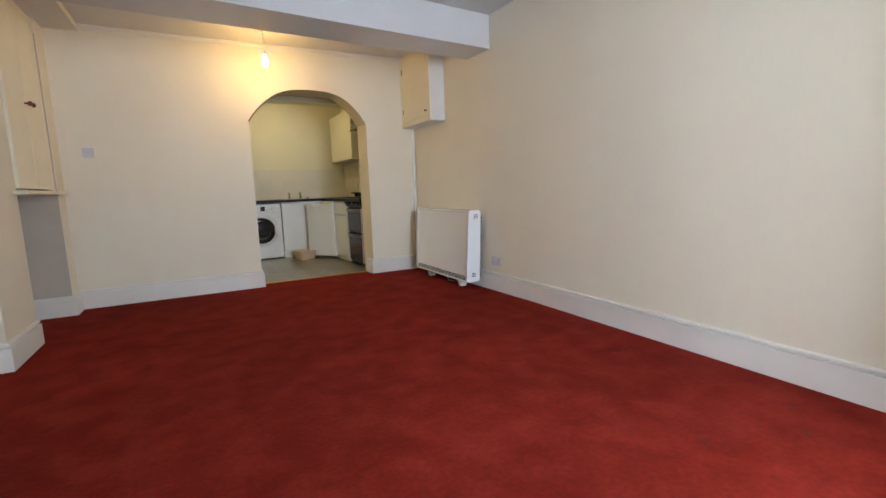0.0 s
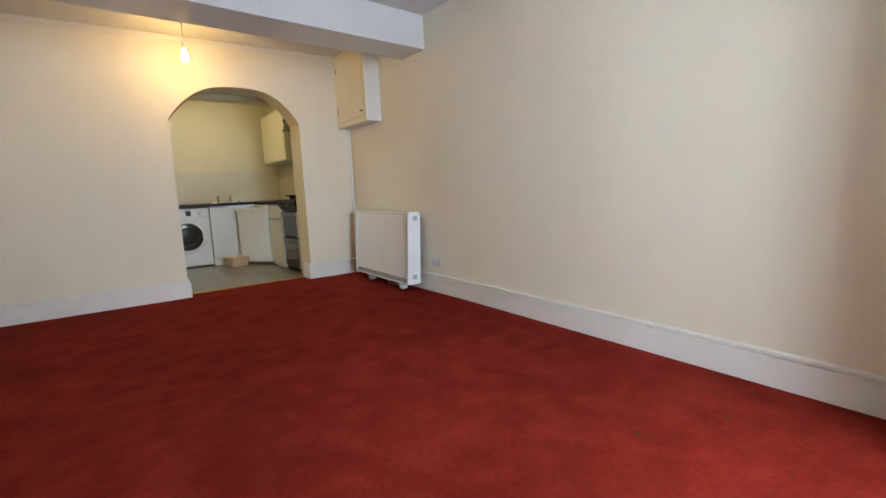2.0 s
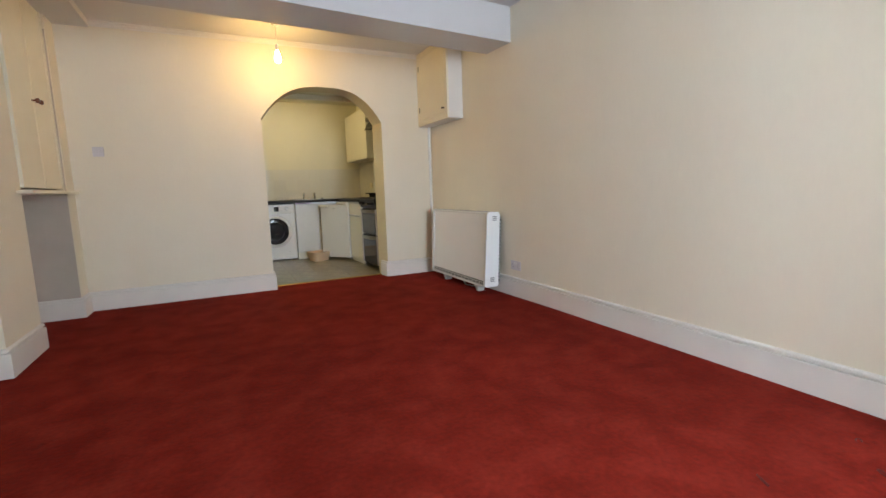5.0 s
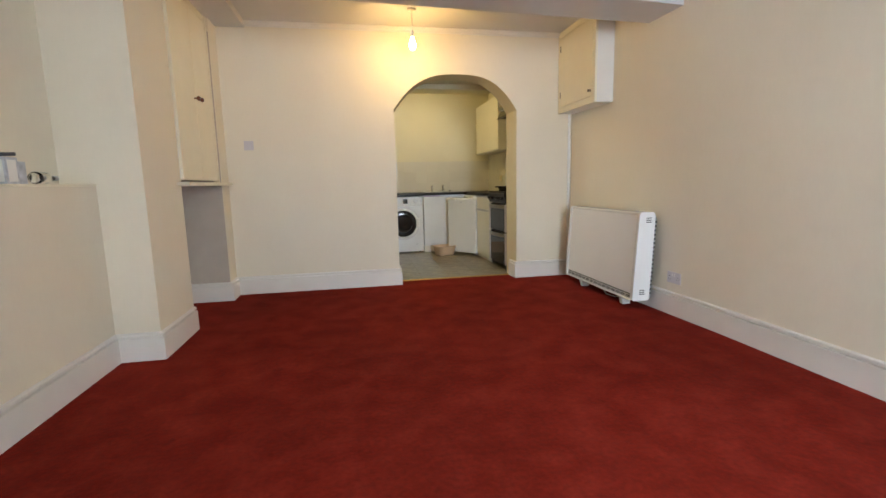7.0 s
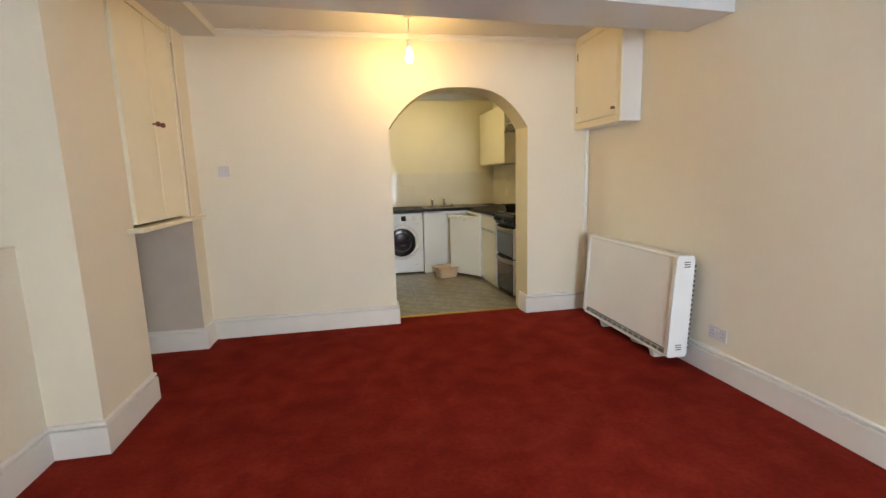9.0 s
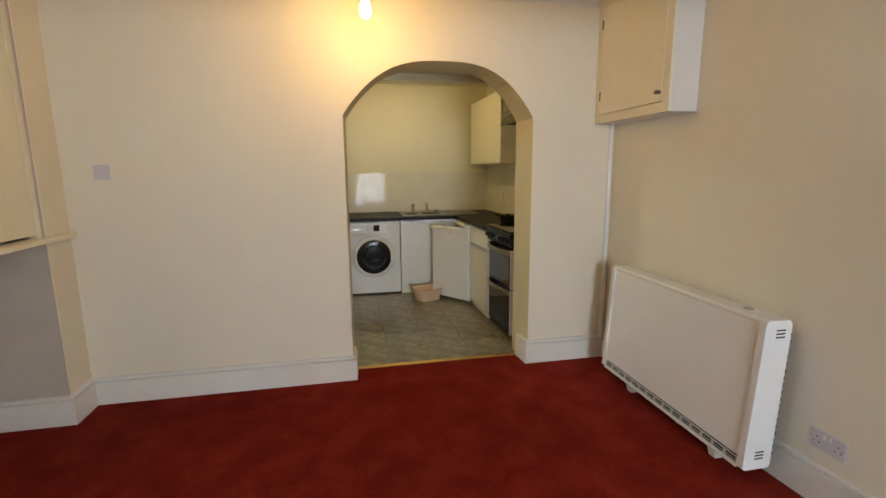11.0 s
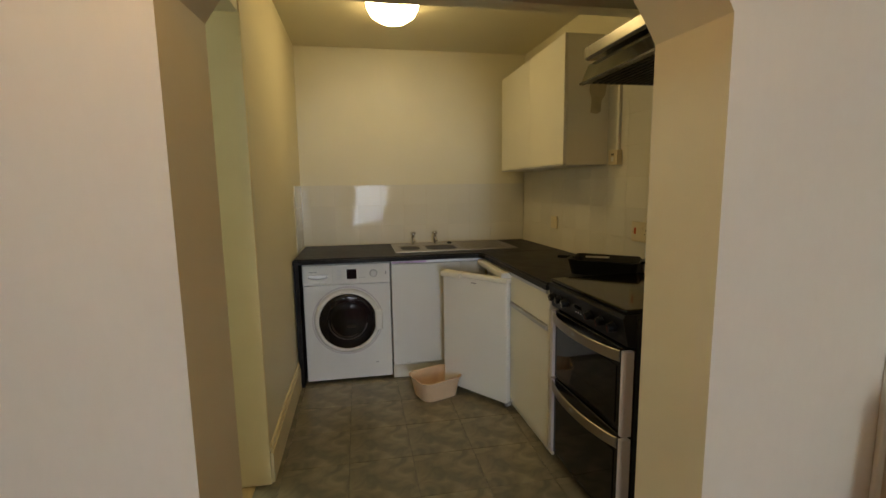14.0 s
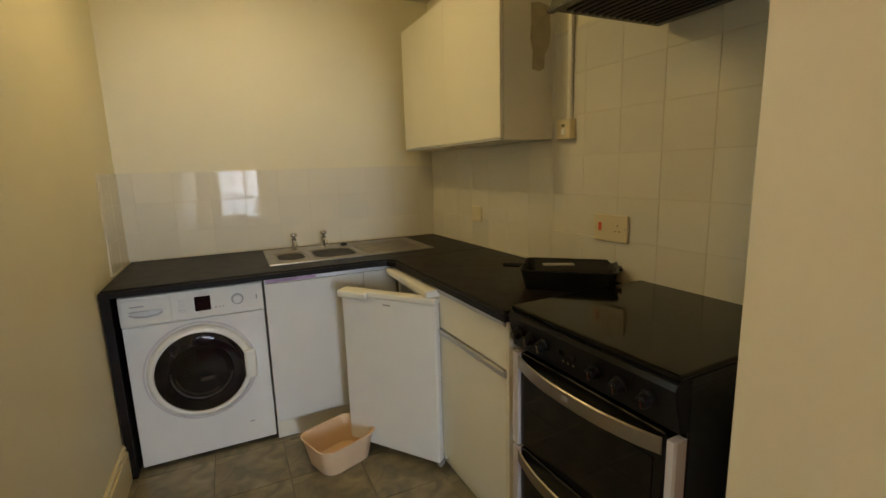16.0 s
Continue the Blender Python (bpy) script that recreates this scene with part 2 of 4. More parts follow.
def box(bm, x0, x1, y0, y1, z0, z1, bevel=0.0, seg=2, turn=None):
    m = Matrix.Translation(((x0 + x1) / 2, (y0 + y1) / 2, (z0 + z1) / 2)) @ Matrix.Diagonal((abs(x1 - x0), abs(y1 - y0), abs(z1 - z0), 1))
    got = bmesh.ops.create_cube(bm, size=1, matrix=m)["verts"]
    if bevel:
        edges = list({e for v in got for e in v.link_edges})
        got = bmesh.ops.bevel(bm, geom=edges, offset=bevel, segments=seg, affect="EDGES", profile=0.5)["verts"]
    if turn is not None:
        bmesh.ops.transform(bm, matrix=turn, verts=[v for v in bm.verts if v in set(got)] if bevel else got)
    return bm


def B(*a, **k):
    return box(bmesh.new(), *a, **k)


def lathe(profile, m, seg=32, bm=None):
    """Turn (radius, height) pairs about the local z axis of m."""
    bm = bm or bmesh.new()
    rings = []
    for r, h in profile:
        if r < 1e-6:
            rings.append([bm.verts.new(m @ Vector((0, 0, h)))])
        else:
            rings.append([bm.verts.new(m @ Vector((r * math.cos(2 * math.pi * i / seg), r * math.sin(2 * math.pi * i / seg), h))) for i in range(seg)])
    for a, b in zip(rings, rings[1:]):
        for i in range(seg):
            j = (i + 1) % seg
            if len(a) == 1 and len(b) == 1:
                continue
            if len(a) == 1:
                bm.faces.new((a[0], b[i], b[j]))
            elif len(b) == 1:
                bm.faces.new((a[i], a[j], b[0]))
            else:
                bm.faces.new((a[i], a[j], b[j], b[i]))
    return bm


def tube(points, r, bm=None, seg=10):
    """A round tube along points."""
    bm = bm or bmesh.new()
    rings = []
    for i, p in enumerate(points):
        a, b = Vector(points[max(0, i - 1)]), Vector(points[min(len(points) - 1, i + 1)])
        q = (b - a).to_track_quat("Z", "Y").to_matrix()
        rings.append([bm.verts.new(Vector(p) + q @ Vector((r * math.cos(2 * math.pi * k / seg), r * math.sin(2 * math.pi * k / seg), 0))) for k in range(seg)])
    for a, b in zip(rings, rings[1:]):
        for k in range(seg):
            bm.faces.new((a[k], a[(k + 1) % seg], b[(k + 1) % seg], b[k]))
    bm.faces.new(rings[0])
    bm.faces.new(rings[-1][::-1])
    return bm


def prism(outline, axis, a, b, bm=None):
    """Extrude a 2D outline along x, y or z from a to b."""
    bm = bm or bmesh.new()

    def at(p, d):
        return {"x": (d, p[0], p[1]), "y": (p[0], d, p[1]), "z": (p[0], p[1], d)}[axis]
    one = [bm.verts.new(at(p, a)) for p in outline]
    two = [bm.verts.new(at(p, b)) for p in outline]
    caps = [bm.faces.new(one), bm.faces.new(two[::-1])]
    for i in range(len(outline)):
        j = (i + 1) % len(outline)
        bm.faces.new((one[i], two[i], two[j], one[j]))
    bm.normal_update()
    bmesh.ops.triangulate(bm, faces=caps)
    return bm


def RX(y):
    """The long party wall runs slightly askew."""
    return min(2.945, 2.88 + 0.03 * (6.36 - y))


YA, YB, CZ, KZ = 6.36, 6.63, 2.57, 2.49
AX0, AX1, SPRING, CROWN = 0.967, 2.256, 1.79, 2.14

# floors
structure("floor", B(-1.30, 3.30, -0.20, 6.53, -0.06, 0.0), CARPET, "worn plain red carpet wall to wall in the living room", "carpet")
sub = structure("subfloor", B(-1.30, 3.30, 6.53, 9.5, -0.06, -0.004), VINYL_JOINT, "dark base under the kitchen floor tiles", "floor")
structure("bathroom_floor", B(-1.0, 0.82, 6.66, 9.18, -0.004, 0.004), OAK, "yellow varnished wood-look floor in the bathroom", "floor")
for k, (cx, cy, ln, turn) in enumerate(((2.48, 1.90, 0.09, 40), (2.65, 2.03, 0.05, 30), (2.08, 2.09, 0.13, 75))):
    fold = tube([(math.cos(a * 0.55) * ln * (a / 5 - 0.5), math.sin(a * 0.9 + k) * 0.010, 0.0) for a in range(6)], 0.0030, seg=6)
    bmesh.ops.transform(fold, matrix=pose(cx, cy, 0.0005, 0, 0, turn), verts=fold.verts)
    structure("carpet_dent", fold, DENT, "small dark crease worn in the red carpet", "carpet crease", True)
bar = prism([(6.510, 0.0), (6.555, 0.0), (6.550, 0.006), (6.5325, 0.009), (6.515, 0.006)], "x", AX0, AX1)
structure("trim", bar, BRASS, "thin brass threshold bar between red carpet and vinyl", "threshold bar")

# walls
prism_right = prism([(2.945, -0.2), (3.35, -0.2), (3.35, 9.5), (RX(9.5), 9.5), (2.945, 4.193)], "z", -0.06, 2.75)
wall_east = structure("wall_east", prism_right, PAPER, "long magnolia papered party wall with faint marks", "wall")

out = [(-1.30, 0.0), (AX0, 0.0), (AX0, SPRING)]
half, mid = (AX1 - AX0) / 2, (AX0 + AX1) / 2
for i in range(1, 28):
    u = -math.cos(math.pi * i / 28)
    out.append((mid + half * u + 0.018 * (1 - u * u), SPRING + (CROWN - SPRING) * (1 - abs(u) ** 2.9)))
out += [(AX1, SPRING), (AX1, 0.0), (RX(YA) + 0.02, 0.0), (RX(YA) + 0.02, 2.75), (-1.30, 2.75)]
bm = prism(out, "y", YA, YB)
for v in bm.verts:
    if v.co.y > YB - 0.01 and AX0 - 0.01 < v.co.x < mid:
        v.co.x += 0.015 * ((mid - v.co.x) / half) ** 2
    elif v.co.y > YB - 0.01 and mid < v.co.x < AX1 + 0.01:
        v.co.x -= 0.022 * ((mid - v.co.x) / half) ** 2
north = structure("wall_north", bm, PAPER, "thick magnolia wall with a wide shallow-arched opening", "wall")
# faces inside the opening take the colour with shade painted in
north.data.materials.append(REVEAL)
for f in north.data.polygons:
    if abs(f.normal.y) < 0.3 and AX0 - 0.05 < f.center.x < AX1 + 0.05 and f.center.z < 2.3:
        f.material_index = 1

structure("wall_west", B(-1.30, -0.935, 0.25, 4.66, -0.06, 1.08), PAPER, "thick lower magnolia wall topped by a ledge", "wall")
structure("wall_west_upper", B(-1.40, -1.12, 0.25, 4.66, 1.08, 2.75), PAPER, "magnolia wall set back above the ledge", "wall")
structure("chimney_breast", B(-1.30, -0.68, 4.66, 5.25, -0.06, 2.75), PAPER, "magnolia pier projecting beside the alcove", "wall")
structure("alcove_back", B(-1.50, -1.28, 5.25, 6.14, -0.06, 2.75), PAPER, "magnolia back wall of the shadowy alcove", "wall")
# thin sheet over the nib's inner face; its dark colour paints the shade
structure("alcove_lining", B(-1.28, -0.646, 6.130, 6.1405, 0.0, 2.4), ALCOVE, "mauve-grey sheet added inside the alcove, shade put in its colour", "wall")
structure("alcove_nib", B(-1.50, -0.64, 6.14, YA, -0.06, 2.75), PAPER, "narrow magnolia return wall beside the alcove", "wall")

# window wall behind
WZ0, WZ1 = 0.18, 2.25
bmw = bmesh.new()
for x0, x1, z0, z1 in ((-1.4, 0.36, -0.06, 2.75), (0.76, 1.18, -0.06, 2.75), (2.12, 3.3, -0.06, 2.75), (0.36, 0.76, -0.06, WZ0), (0.36, 0.76, WZ1, 2.75),
                       (1.18, 2.12, -0.06, WZ0), (1.18, 2.12, WZ1, 2.75)):
    box(bmw, x0, x1, -0.20, 0.25, z0, z1)
# unseen stub, added to keep window light off the near party wall
box(bmw, 2.42, 3.3, 0.25, 1.10, -0.06, 2.75)
structure("wall_south", bmw, PAPER, "magnolia window wall with an added unseen stub that blocks daylight", "wall")


def window(n, x0, x1, bars):
    w = tagged(new("window_%d" % n), "tall white-framed window letting in grey daylight", "window", kind="structure")
    w.matrix_basis = Matrix.Translation((x0, -0.08, WZ0))
    bm = bmesh.new()
    box(bm, x0, x0 + 0.05, -0.10, -0.05, WZ0, WZ1)
    box(bm, x1 - 0.05, x1, -0.10, -0.05, WZ0, WZ1)
    box(bm, x0 + 0.05, x1 - 0.05, -0.10, -0.05, WZ0, WZ0 + 0.06)
    box(bm, x0 + 0.05, x1 - 0.05, -0.10, -0.05, WZ1 - 0.06, WZ1)
    part("window_frame", bm, GLOSS, w)
    bm = bmesh.new()
    for k in range(1, bars + 1):
        xb = x0 + (x1 - x0) * k / (bars + 1)
        box(bm, xb - 0.024, xb + 0.024, -0.095, -0.055, WZ0 + 0.06, WZ1 - 0.06)
    for k in range(1, 6):
        zb = WZ0 + (WZ1 - WZ0) * k / 6
        box(bm, x0 + 0.05, x1 - 0.05, -0.092, -0.058, zb - 0.022, zb + 0.022)
    part("glazing_bars", bm, GLOSS, w)
    pane = part("pane", B(x0 + 0.05, x1 - 0.05, -0.078, -0.072, WZ0 + 0.06, WZ1 - 0.06), PANE, w)
    pane.visible_shadow = False


window(1, 1.18, 2.12, 2)
window(2, 0.36, 0.76, 0)

# kitchen and bathroom shell
KY = 9.21
structure("kitchen_partition", B(0.77, 0.885, 7.45, KY, -0.06, 2.6), KPAINT, "cream painted thin partition between kitchen and bathroom", "wall")
structure("kitchen_wall_back", B(0.885, 3.3, KY, KY + 0.2, -0.06, 2.75), KPAINT, "cream painted kitchen end wall", "wall")
kr = prism([(RX(YB) - 0.004, YB), (RX(YB) + 0.1, YB), (RX(KY) + 0.1, KY), (RX(KY) - 0.004, KY)], "z", 0.0, KZ)
structure("kitchen_wall_east", kr, KPAINT, "cream painted kitchen side wall", "wall")
# out of view; cream only so that its bounce on the partition is warm
structure("bathroom_wall_south", B(-1.0, 0.79, YB, 6.70, -0.06, 2.75), KPAINT, "unseen bathroom wall, made cream to bounce warm light", "wall")
structure("bathroom_wall_back", B(-1.0, 0.79, 9.15, 9.3, -0.06, 2.75), PANELWALL, "glossy white bathroom wall panelling", "wall")
structure("bathroom_wall_west", B(-1.2, -1.0, YB, 9.3, -0.06, 2.75), PANELWALL, "white bathroom side wall", "wall")
# board added over the partition end to brighten it by colour
structure("trim", B(0.755, 0.892, 7.432, 7.45, 0.0, 2.19, 0.004), LIT_END, "cream gloss board added on the partition end to make it look lit", "door lining")
structure("bathroom_lining", B(0.762, 0.77, 7.52, 9.15, 0.0, 2.6), PANELWALL, "white lining on the bathroom side of the partition", "wall")
structure("doorway_head", B(0.79, 0.885, YB, 7.45, 2.10, 2.75), KPAINT, "cream wall over the bathroom doorway", "wall")
structure("bathroom_ceiling", B(-1.0, 0.79, YB, 9.3, 2.56, 2.7), CEIL, "white bathroom ceiling", "ceiling")
structure("ceiling", B(-1.4, 3.3, -0.20, YA, CZ, 2.75), CEIL, "plain off-white living room ceiling", "ceiling")
structure("kitchen_ceiling", B(0.885, 3.0, 7.55, KY, KZ, 2.7), KPAINT, "cream kitchen ceiling", "ceiling")
structure("lobby_ceiling", B(0.885, 3.0, YB, 7.45, 2.275, 2.7), KPAINT, "low cream ceiling just inside the arch", "ceiling")
structure("kitchen_beam", B(0.885, 3.0, 7.45, 7.55, 2.212, 2.7), KPAINT, "cream boxed beam across the kitchen ceiling", "beam")
bm = prism([(-1.12, 4.354), (RX(4.75) + 0.01, 4.738), (RX(5.1) + 0.01, 5.118), (-1.12, 4.857)], "z", 2.275, CZ)
structure("beam", bm, BEAMPAINT, "deep boxed white ceiling beam across the room", "beam")
structure("boxing", B(-1.28, -0.385, 5.20, YA, 2.515, CZ), CEIL, "shallow boxed strip at the ceiling edge", "boxing")


def cornice(x0, y0, x1, y1, label):
    d = Vector((x1 - x0, y1 - y0, 0)).normalized()
    nrm = Vector((d.y, -d.x, 0))
    prof = [(0, 0), (0.035, 0), (0.035, -0.008), (0.022, -0.016), (0.016, -0.03), (0.008, -0.034), (0.008, -0.045), (0, -0.045)]
    bm = bmesh.new()
    rows = [[bm.verts.new(Vector(p) + nrm * a + Vector((0, 0, CZ + b))) for a, b in prof] for p in ((x0, y0, 0), (x1, y1, 0))]
    for i in range(len(prof)):
        j = (i + 1) % len(prof)
        bm.faces.new((rows[0][i], rows[1][i], rows[1][j], rows[0][j]))
    bm.faces.new(rows[0])
    bm.faces.new(rows[1][::-1])
    structure("trim", bm, GLOSS, label, "cornice")


cornice(-0.385, YA, 2.72, YA, "slim white moulded cornice over the arched wall")


def baseboard(p0, p1, m0=0, m1=0, label="white gloss skirting board with a moulded top", mat=None, depth=0.025):
    """A skirting from p0 to p1, its face to the right of that way; m0, m1: how the ends are mitred."""
    a, b = Vector((*p0, 0)), Vector((*p1, 0))
    d = (b - a).normalized()
    nrm = Vector((d.y, -d.x, 0))
    k = depth / 0.025
    prof = [(0, 0), (0.025, 0), (0.025, 0.146), (0.0245, 0.147), (0.003, 0.148), (0.003, 0.158), (0.018, 0.1585), (0.018, 0.169), (0.015, 0.173), (0.009, 0.176), (0, 0.176)]
    bm = bmesh.new()
    rows = [[bm.verts.new(e + nrm * q * k + d * (s * q * k) + Vector((0, 0, z))) for q, z in prof] for e, s in ((a, m0), (b, m1))]
    for i in range(len(prof)):
        j = (i + 1) % len(prof)
        bm.faces.new((rows[0][i], rows[1][i], rows[1][j], rows[0][j]))
    bm.faces.new(rows[0])
    bm.faces.new(rows[1][::-1])
    structure("baseboard", bm, mat or GLOSS, label, "skirting board")


baseboard((RX(YA), YA), (2.945, 4.193), 1, 0, "long white gloss skirting board on the party wall")
baseboard((2.945, 4.193), (2.945, 1.10), 0, 0, "long white gloss skirting board on the party wall")
baseboard((AX1, YA), (RX(YA), YA), -1, -1, "short white skirting beside the arch")
baseboard((AX1 - 0.013, 6.52), (AX1, YA), 0, 1, "white skirting returning into the arch opening")
baseboard((AX0, YA), (AX0 + 0.009, 6.52), -1, 0, "white skirting returning into the arch opening")
baseboard((-0.64, YA), (AX0, YA), 1, 1, "white gloss skirting board under the arched wall")
baseboard((-0.64, 6.132), (-0.64, YA), -1, -1, "short skirting on the alcove return")
baseboard((-1.28, 6.132), (-0.64, 6.132), 0, 1, "white skirting inside the alcove")
baseboard((-0.68, 4.66), (-0.68, 5.25), -1, 0, "white gloss skirting on the pier")
baseboard((-0.935, 4.66), (-0.68, 4.66), 1, 1, "white gloss skirting on the front of the pier")
baseboard((-0.935, 0.25), (-0.935, 4.66), 0, -1, "long white gloss skirting below the ledge")
KSKIRT = material("yellowed_gloss_paint", (0.72, 0.62, 0.38), 0.35, var=0.04, scale=5)
baseboard((0.885, 7.45), (0.885, 8.66), 0, 0, "yellowed cream skirting on the kitchen partition", KSKIRT, 0.018)
structure("ledge", B(-1.12, -0.93, 0.25, 4.66, 1.076, 1.088, 0.002, 1), CUPB, "narrow cream painted ledge along the wall", "ledge")


# living room things
def alcove_cupboard():
    c = thing("alcove_cupboard", (-0.8, 5.7, 1.1), "tall cream built-in cupboard with double doors over the open alcove", "cupboard")
    part("shelf", B(-1.28, -0.595, 5.17, 6.335, 1.072, 1.098, 0.004), CUPB, c, "cream painted projecting shelf board")
    fr = bmesh.new()
    box(fr, -0.70, -0.655, 6.10, 6.130, 1.098, 2.515)
    box(fr, -0.70, -0.664, 5.252, 6.10, 2.462, 2.515)
    part("frame", fr, CUPB, c)
    for name, y0, y1, ky in (("door", 5.262, 5.694, 5.660), ("door", 5.699, 6.095, 5.740)):
        dr = part(name, B(-0.69, -0.662 if ky < 5.7 else -0.660, y0, y1, 1.115, 2.455, 0.003, 1), CUPB, c, "flat cream painted door with a round knob")
        part("knob", lathe([(0.006, 0), (0.006, 0.018), (0.014, 0.024), (0.018, 0.034), (0.014, 0.045), (0, 0.048)], pose(-0.662, ky, 1.755, 0, 90, 0), 16), KNOBWOOD, dr, "dark varnished round knob", True)
    part("back", B(-1.27, -1.25, 5.26, 6.13, 1.098, 2.5), CUPB, c)


alcove_cupboard()


def wall_cupboard():
    x, y0, y1, z0, z1 = 2.72, 5.59, 6.352, 1.752, 2.565
    c = thing("corner_cupboard", (2.8, 6.0, 1.76), "shallow white painted cupboard boxed in high in the corner", "cupboard")
    bm = prism([(x + 0.02, y0), (RX(y0) + 0.002, y0), (RX(y1) + 0.002, y1), (x + 0.02, y1)], "z", z0, z1)
    part("body", bm, GLOSS, c)
    fr = bmesh.new()
    box(fr, x, x + 0.02, y0, y0 + 0.055, z0, z1)
    box(fr, x, x + 0.02, y1 - 0.05, y1, z0, z1)
    box(fr, x, x + 0.02, y0 + 0.055, y1 - 0.05, z0, z0 + 0.055)
    box(fr, x, x + 0.02, y0 + 0.055, y1 - 0.05, z1 - 0.06, z1)
    part("face_frame", fr, CUPB, c)
    d = part("door", B(x - 0.003, x + 0.016, y0 + 0.058, y1 - 0.054, z0 + 0.059, z1 - 0.064, 0.003, 1), CUPB, c, "flat cream painted cupboard door")
    part("latch", lathe([(0.011, 0), (0.011, 0.004), (0.005, 0.006), (0.005, 0.014), (0.012, 0.018), (0.012, 0.024), (0, 0.026)], pose(x - 0.003, y0 + 0.075, z0 + 0.11, 0, -90, 0), 14), OLDMETAL, d, "small tarnished turn catch", True)
    part("catch_bar", B(x - 0.022, x - 0.014, y0 + 0.045, y0 + 0.105, z0 + 0.104, z0 + 0.116, 0.003, 1), OLDMETAL, d)
    for z in (z0 + 0.15, z1 - 0.2):
        part("hinge", B(x - 0.006, x + 0.0, y1 - 0.062, y1 - 0.046, z, z + 0.06, 0.002, 1), OLDMETAL, d)


wall_cupboard()


def storage_heater():
    y0, y1 = 4.86, 6.05
    h = thing("storage_heater", (2.78, 5.45, 0.0), "wide white night storage heater standing on small feet", "heater")
    side = [(2.690, 0.085), (2.705, 0.075), (2.83, 0.075), (2.838, 0.09), (2.868, 0.755), (2.862, 0.775), (2.850, 0.784), (2.755, 0.788), (2.738, 0.780), (2.731, 0.765)]
    for a, b in ((y0, y0 + 0.035), (y1 - 0.035, y1)):
        e = part("end_panel", prism(side, "y", a, b), ENAMEL, h, "white moulded end panel")
        if a == y0:
            for z, x in ((0.705, 2.812), (0.125, 2.775)):
                for k in range(3):
                    part("vent", B(x - 0.025, x + 0.022, a - 0.001, a + 0.002, z + k * 0.016, z + 0.007 + k * 0.016), RUBBER, e)
    front = [(2.700, 0.13), (2.85, 0.13), (2.86, 0.77), (2.752, 0.776), (2.742, 0.765)]
    part("body", prism(front, "y", y0 + 0.035, y1 - 0.035), HEATERWHITE, h, "flat off-white front casing")
    part("top_cover", prism([(2.740, 0.762), (2.862, 0.772), (2.858, 0.783), (2.756, 0.785), (2.741, 0.776)], "y", y0 + 0.035, y1 - 0.035), ENAMEL, h)
    part("plinth", prism([(2.700, 0.082), (2.82, 0.082), (2.82, 0.13), (2.714, 0.13)], "y", y0 + 0.035, y1 - 0.035), DARK, h, "dark air inlet slot")
    g = part("grille", prism([(2.697, 0.086), (2.701, 0.086), (2.708, 0.118), (2.703, 0.118)], "y", y0 + 0.035, y1 - 0.035), GRILLE, h, "pale grey slotted outlet along the bottom")
    part("rail", B(2.688, 2.702, y0 + 0.035, y1 - 0.035, 0.072, 0.088, 0.003, 1), ENAMEL, g, "white lower lip")
    n = 15
    for i in range(n):
        y = y0 + 0.078 + (y1 - y0 - 0.156) * i / (n - 1)
        part("slot", prism([(2.6965, 0.094), (2.700, 0.094), (2.705, 0.112), (2.7005, 0.112)], "y", y - 0.027, y + 0.027), RUBBER, g)
        part("louvre", prism([(2.694, 0.101), (2.699, 0.101), (2.700, 0.105), (2.696, 0.105)], "y", y - 0.027, y + 0.027), GREY, g)
    for y in (5.08, 5.78):
        part("foot", prism([(2.735, 0.0), (2.80, 0.0), (2.815, 0.078), (2.715, 0.078)], "y", y - 0.022, y + 0.022), PLASTIC, h)
    bk = part("back_frame", prism([(2.838, 0.09), (2.862, 0.09), (2.892, 0.74), (2.868, 0.74)], "y", y0 + 0.02, y1 - 0.02), GREY, h, "grey slotted rear casing")
    for k in range(18):
        z = 0.12 + 0.034 * k
        part("slot", B(2.846 + z * 0.046, 2.862 + z * 0.046, y0 + 0.018, y0 + 0.022, z, z + 0.016), DARK, bk)
    part("control_cap", B(2.80, 2.83, 5.02, 5.06, 0.783, 0.789, 0.002, 1), GREY, h)


storage_heater()

cable = tube([(2.80, 5.50, 0.10), (2.79, 5.46, 0.03), (2.77, 5.38, 0.008), (2.80, 5.27, 0.006), (2.83, 5.17, 0.05), (2.84, 5.12, 0.12)], 0.004)
single("heater_cable", cable, PLASTIC, "thin white cable trailing under the storage heater", "cable", smooth=True)


def face_plate(name, label, m, w, h, rockers, mat, category):
    """A wall plate: local x across, local y up, local z out of the wall."""
    p = thing(name, m.translation, label, category)
    part("plate", box(bmesh.new(), -w / 2, w / 2, -h / 2, h / 2, 0, 0.010, 0.0035, 2, turn=None), mat, p)
    p.children[0].matrix_basis = m
    p.children[0].matrix_parent_inverse = p.matrix_basis.inverted()

    def bit(n, bm, mt, lab=""):
        o = part(n, bm, mt, p, lab)
        o.matrix_basis = m
    for (rx, ry, rw, rh, rm) in rockers:
        bit("switch", B(rx - rw / 2, rx + rw / 2, ry - rh / 2, ry + rh / 2, 0.009, 0.0135, 0.0015, 1), rm)
    for sx in (-1, 1):
        bit("screw", lathe([(0.003, 0.009), (0.003, 0.0108), (0, 0.011)], pose(sx * (w / 2 - 0.012), 0, 0), 8), CHROME)
    return p, bit


mE = pose(RX(4.69) + 0.001, 4.69, 0.288, 90, 0, -90)
p, bit = face_plate("wall_socket", "white double switched wall socket above the skirting", mE, 0.146, 0.086,
                    [(-0.012, 0.022, 0.010, 0.020, PLASTIC), (0.012, 0.022, 0.010, 0.020, PLASTIC)], SWITCHWHITE, "socket")
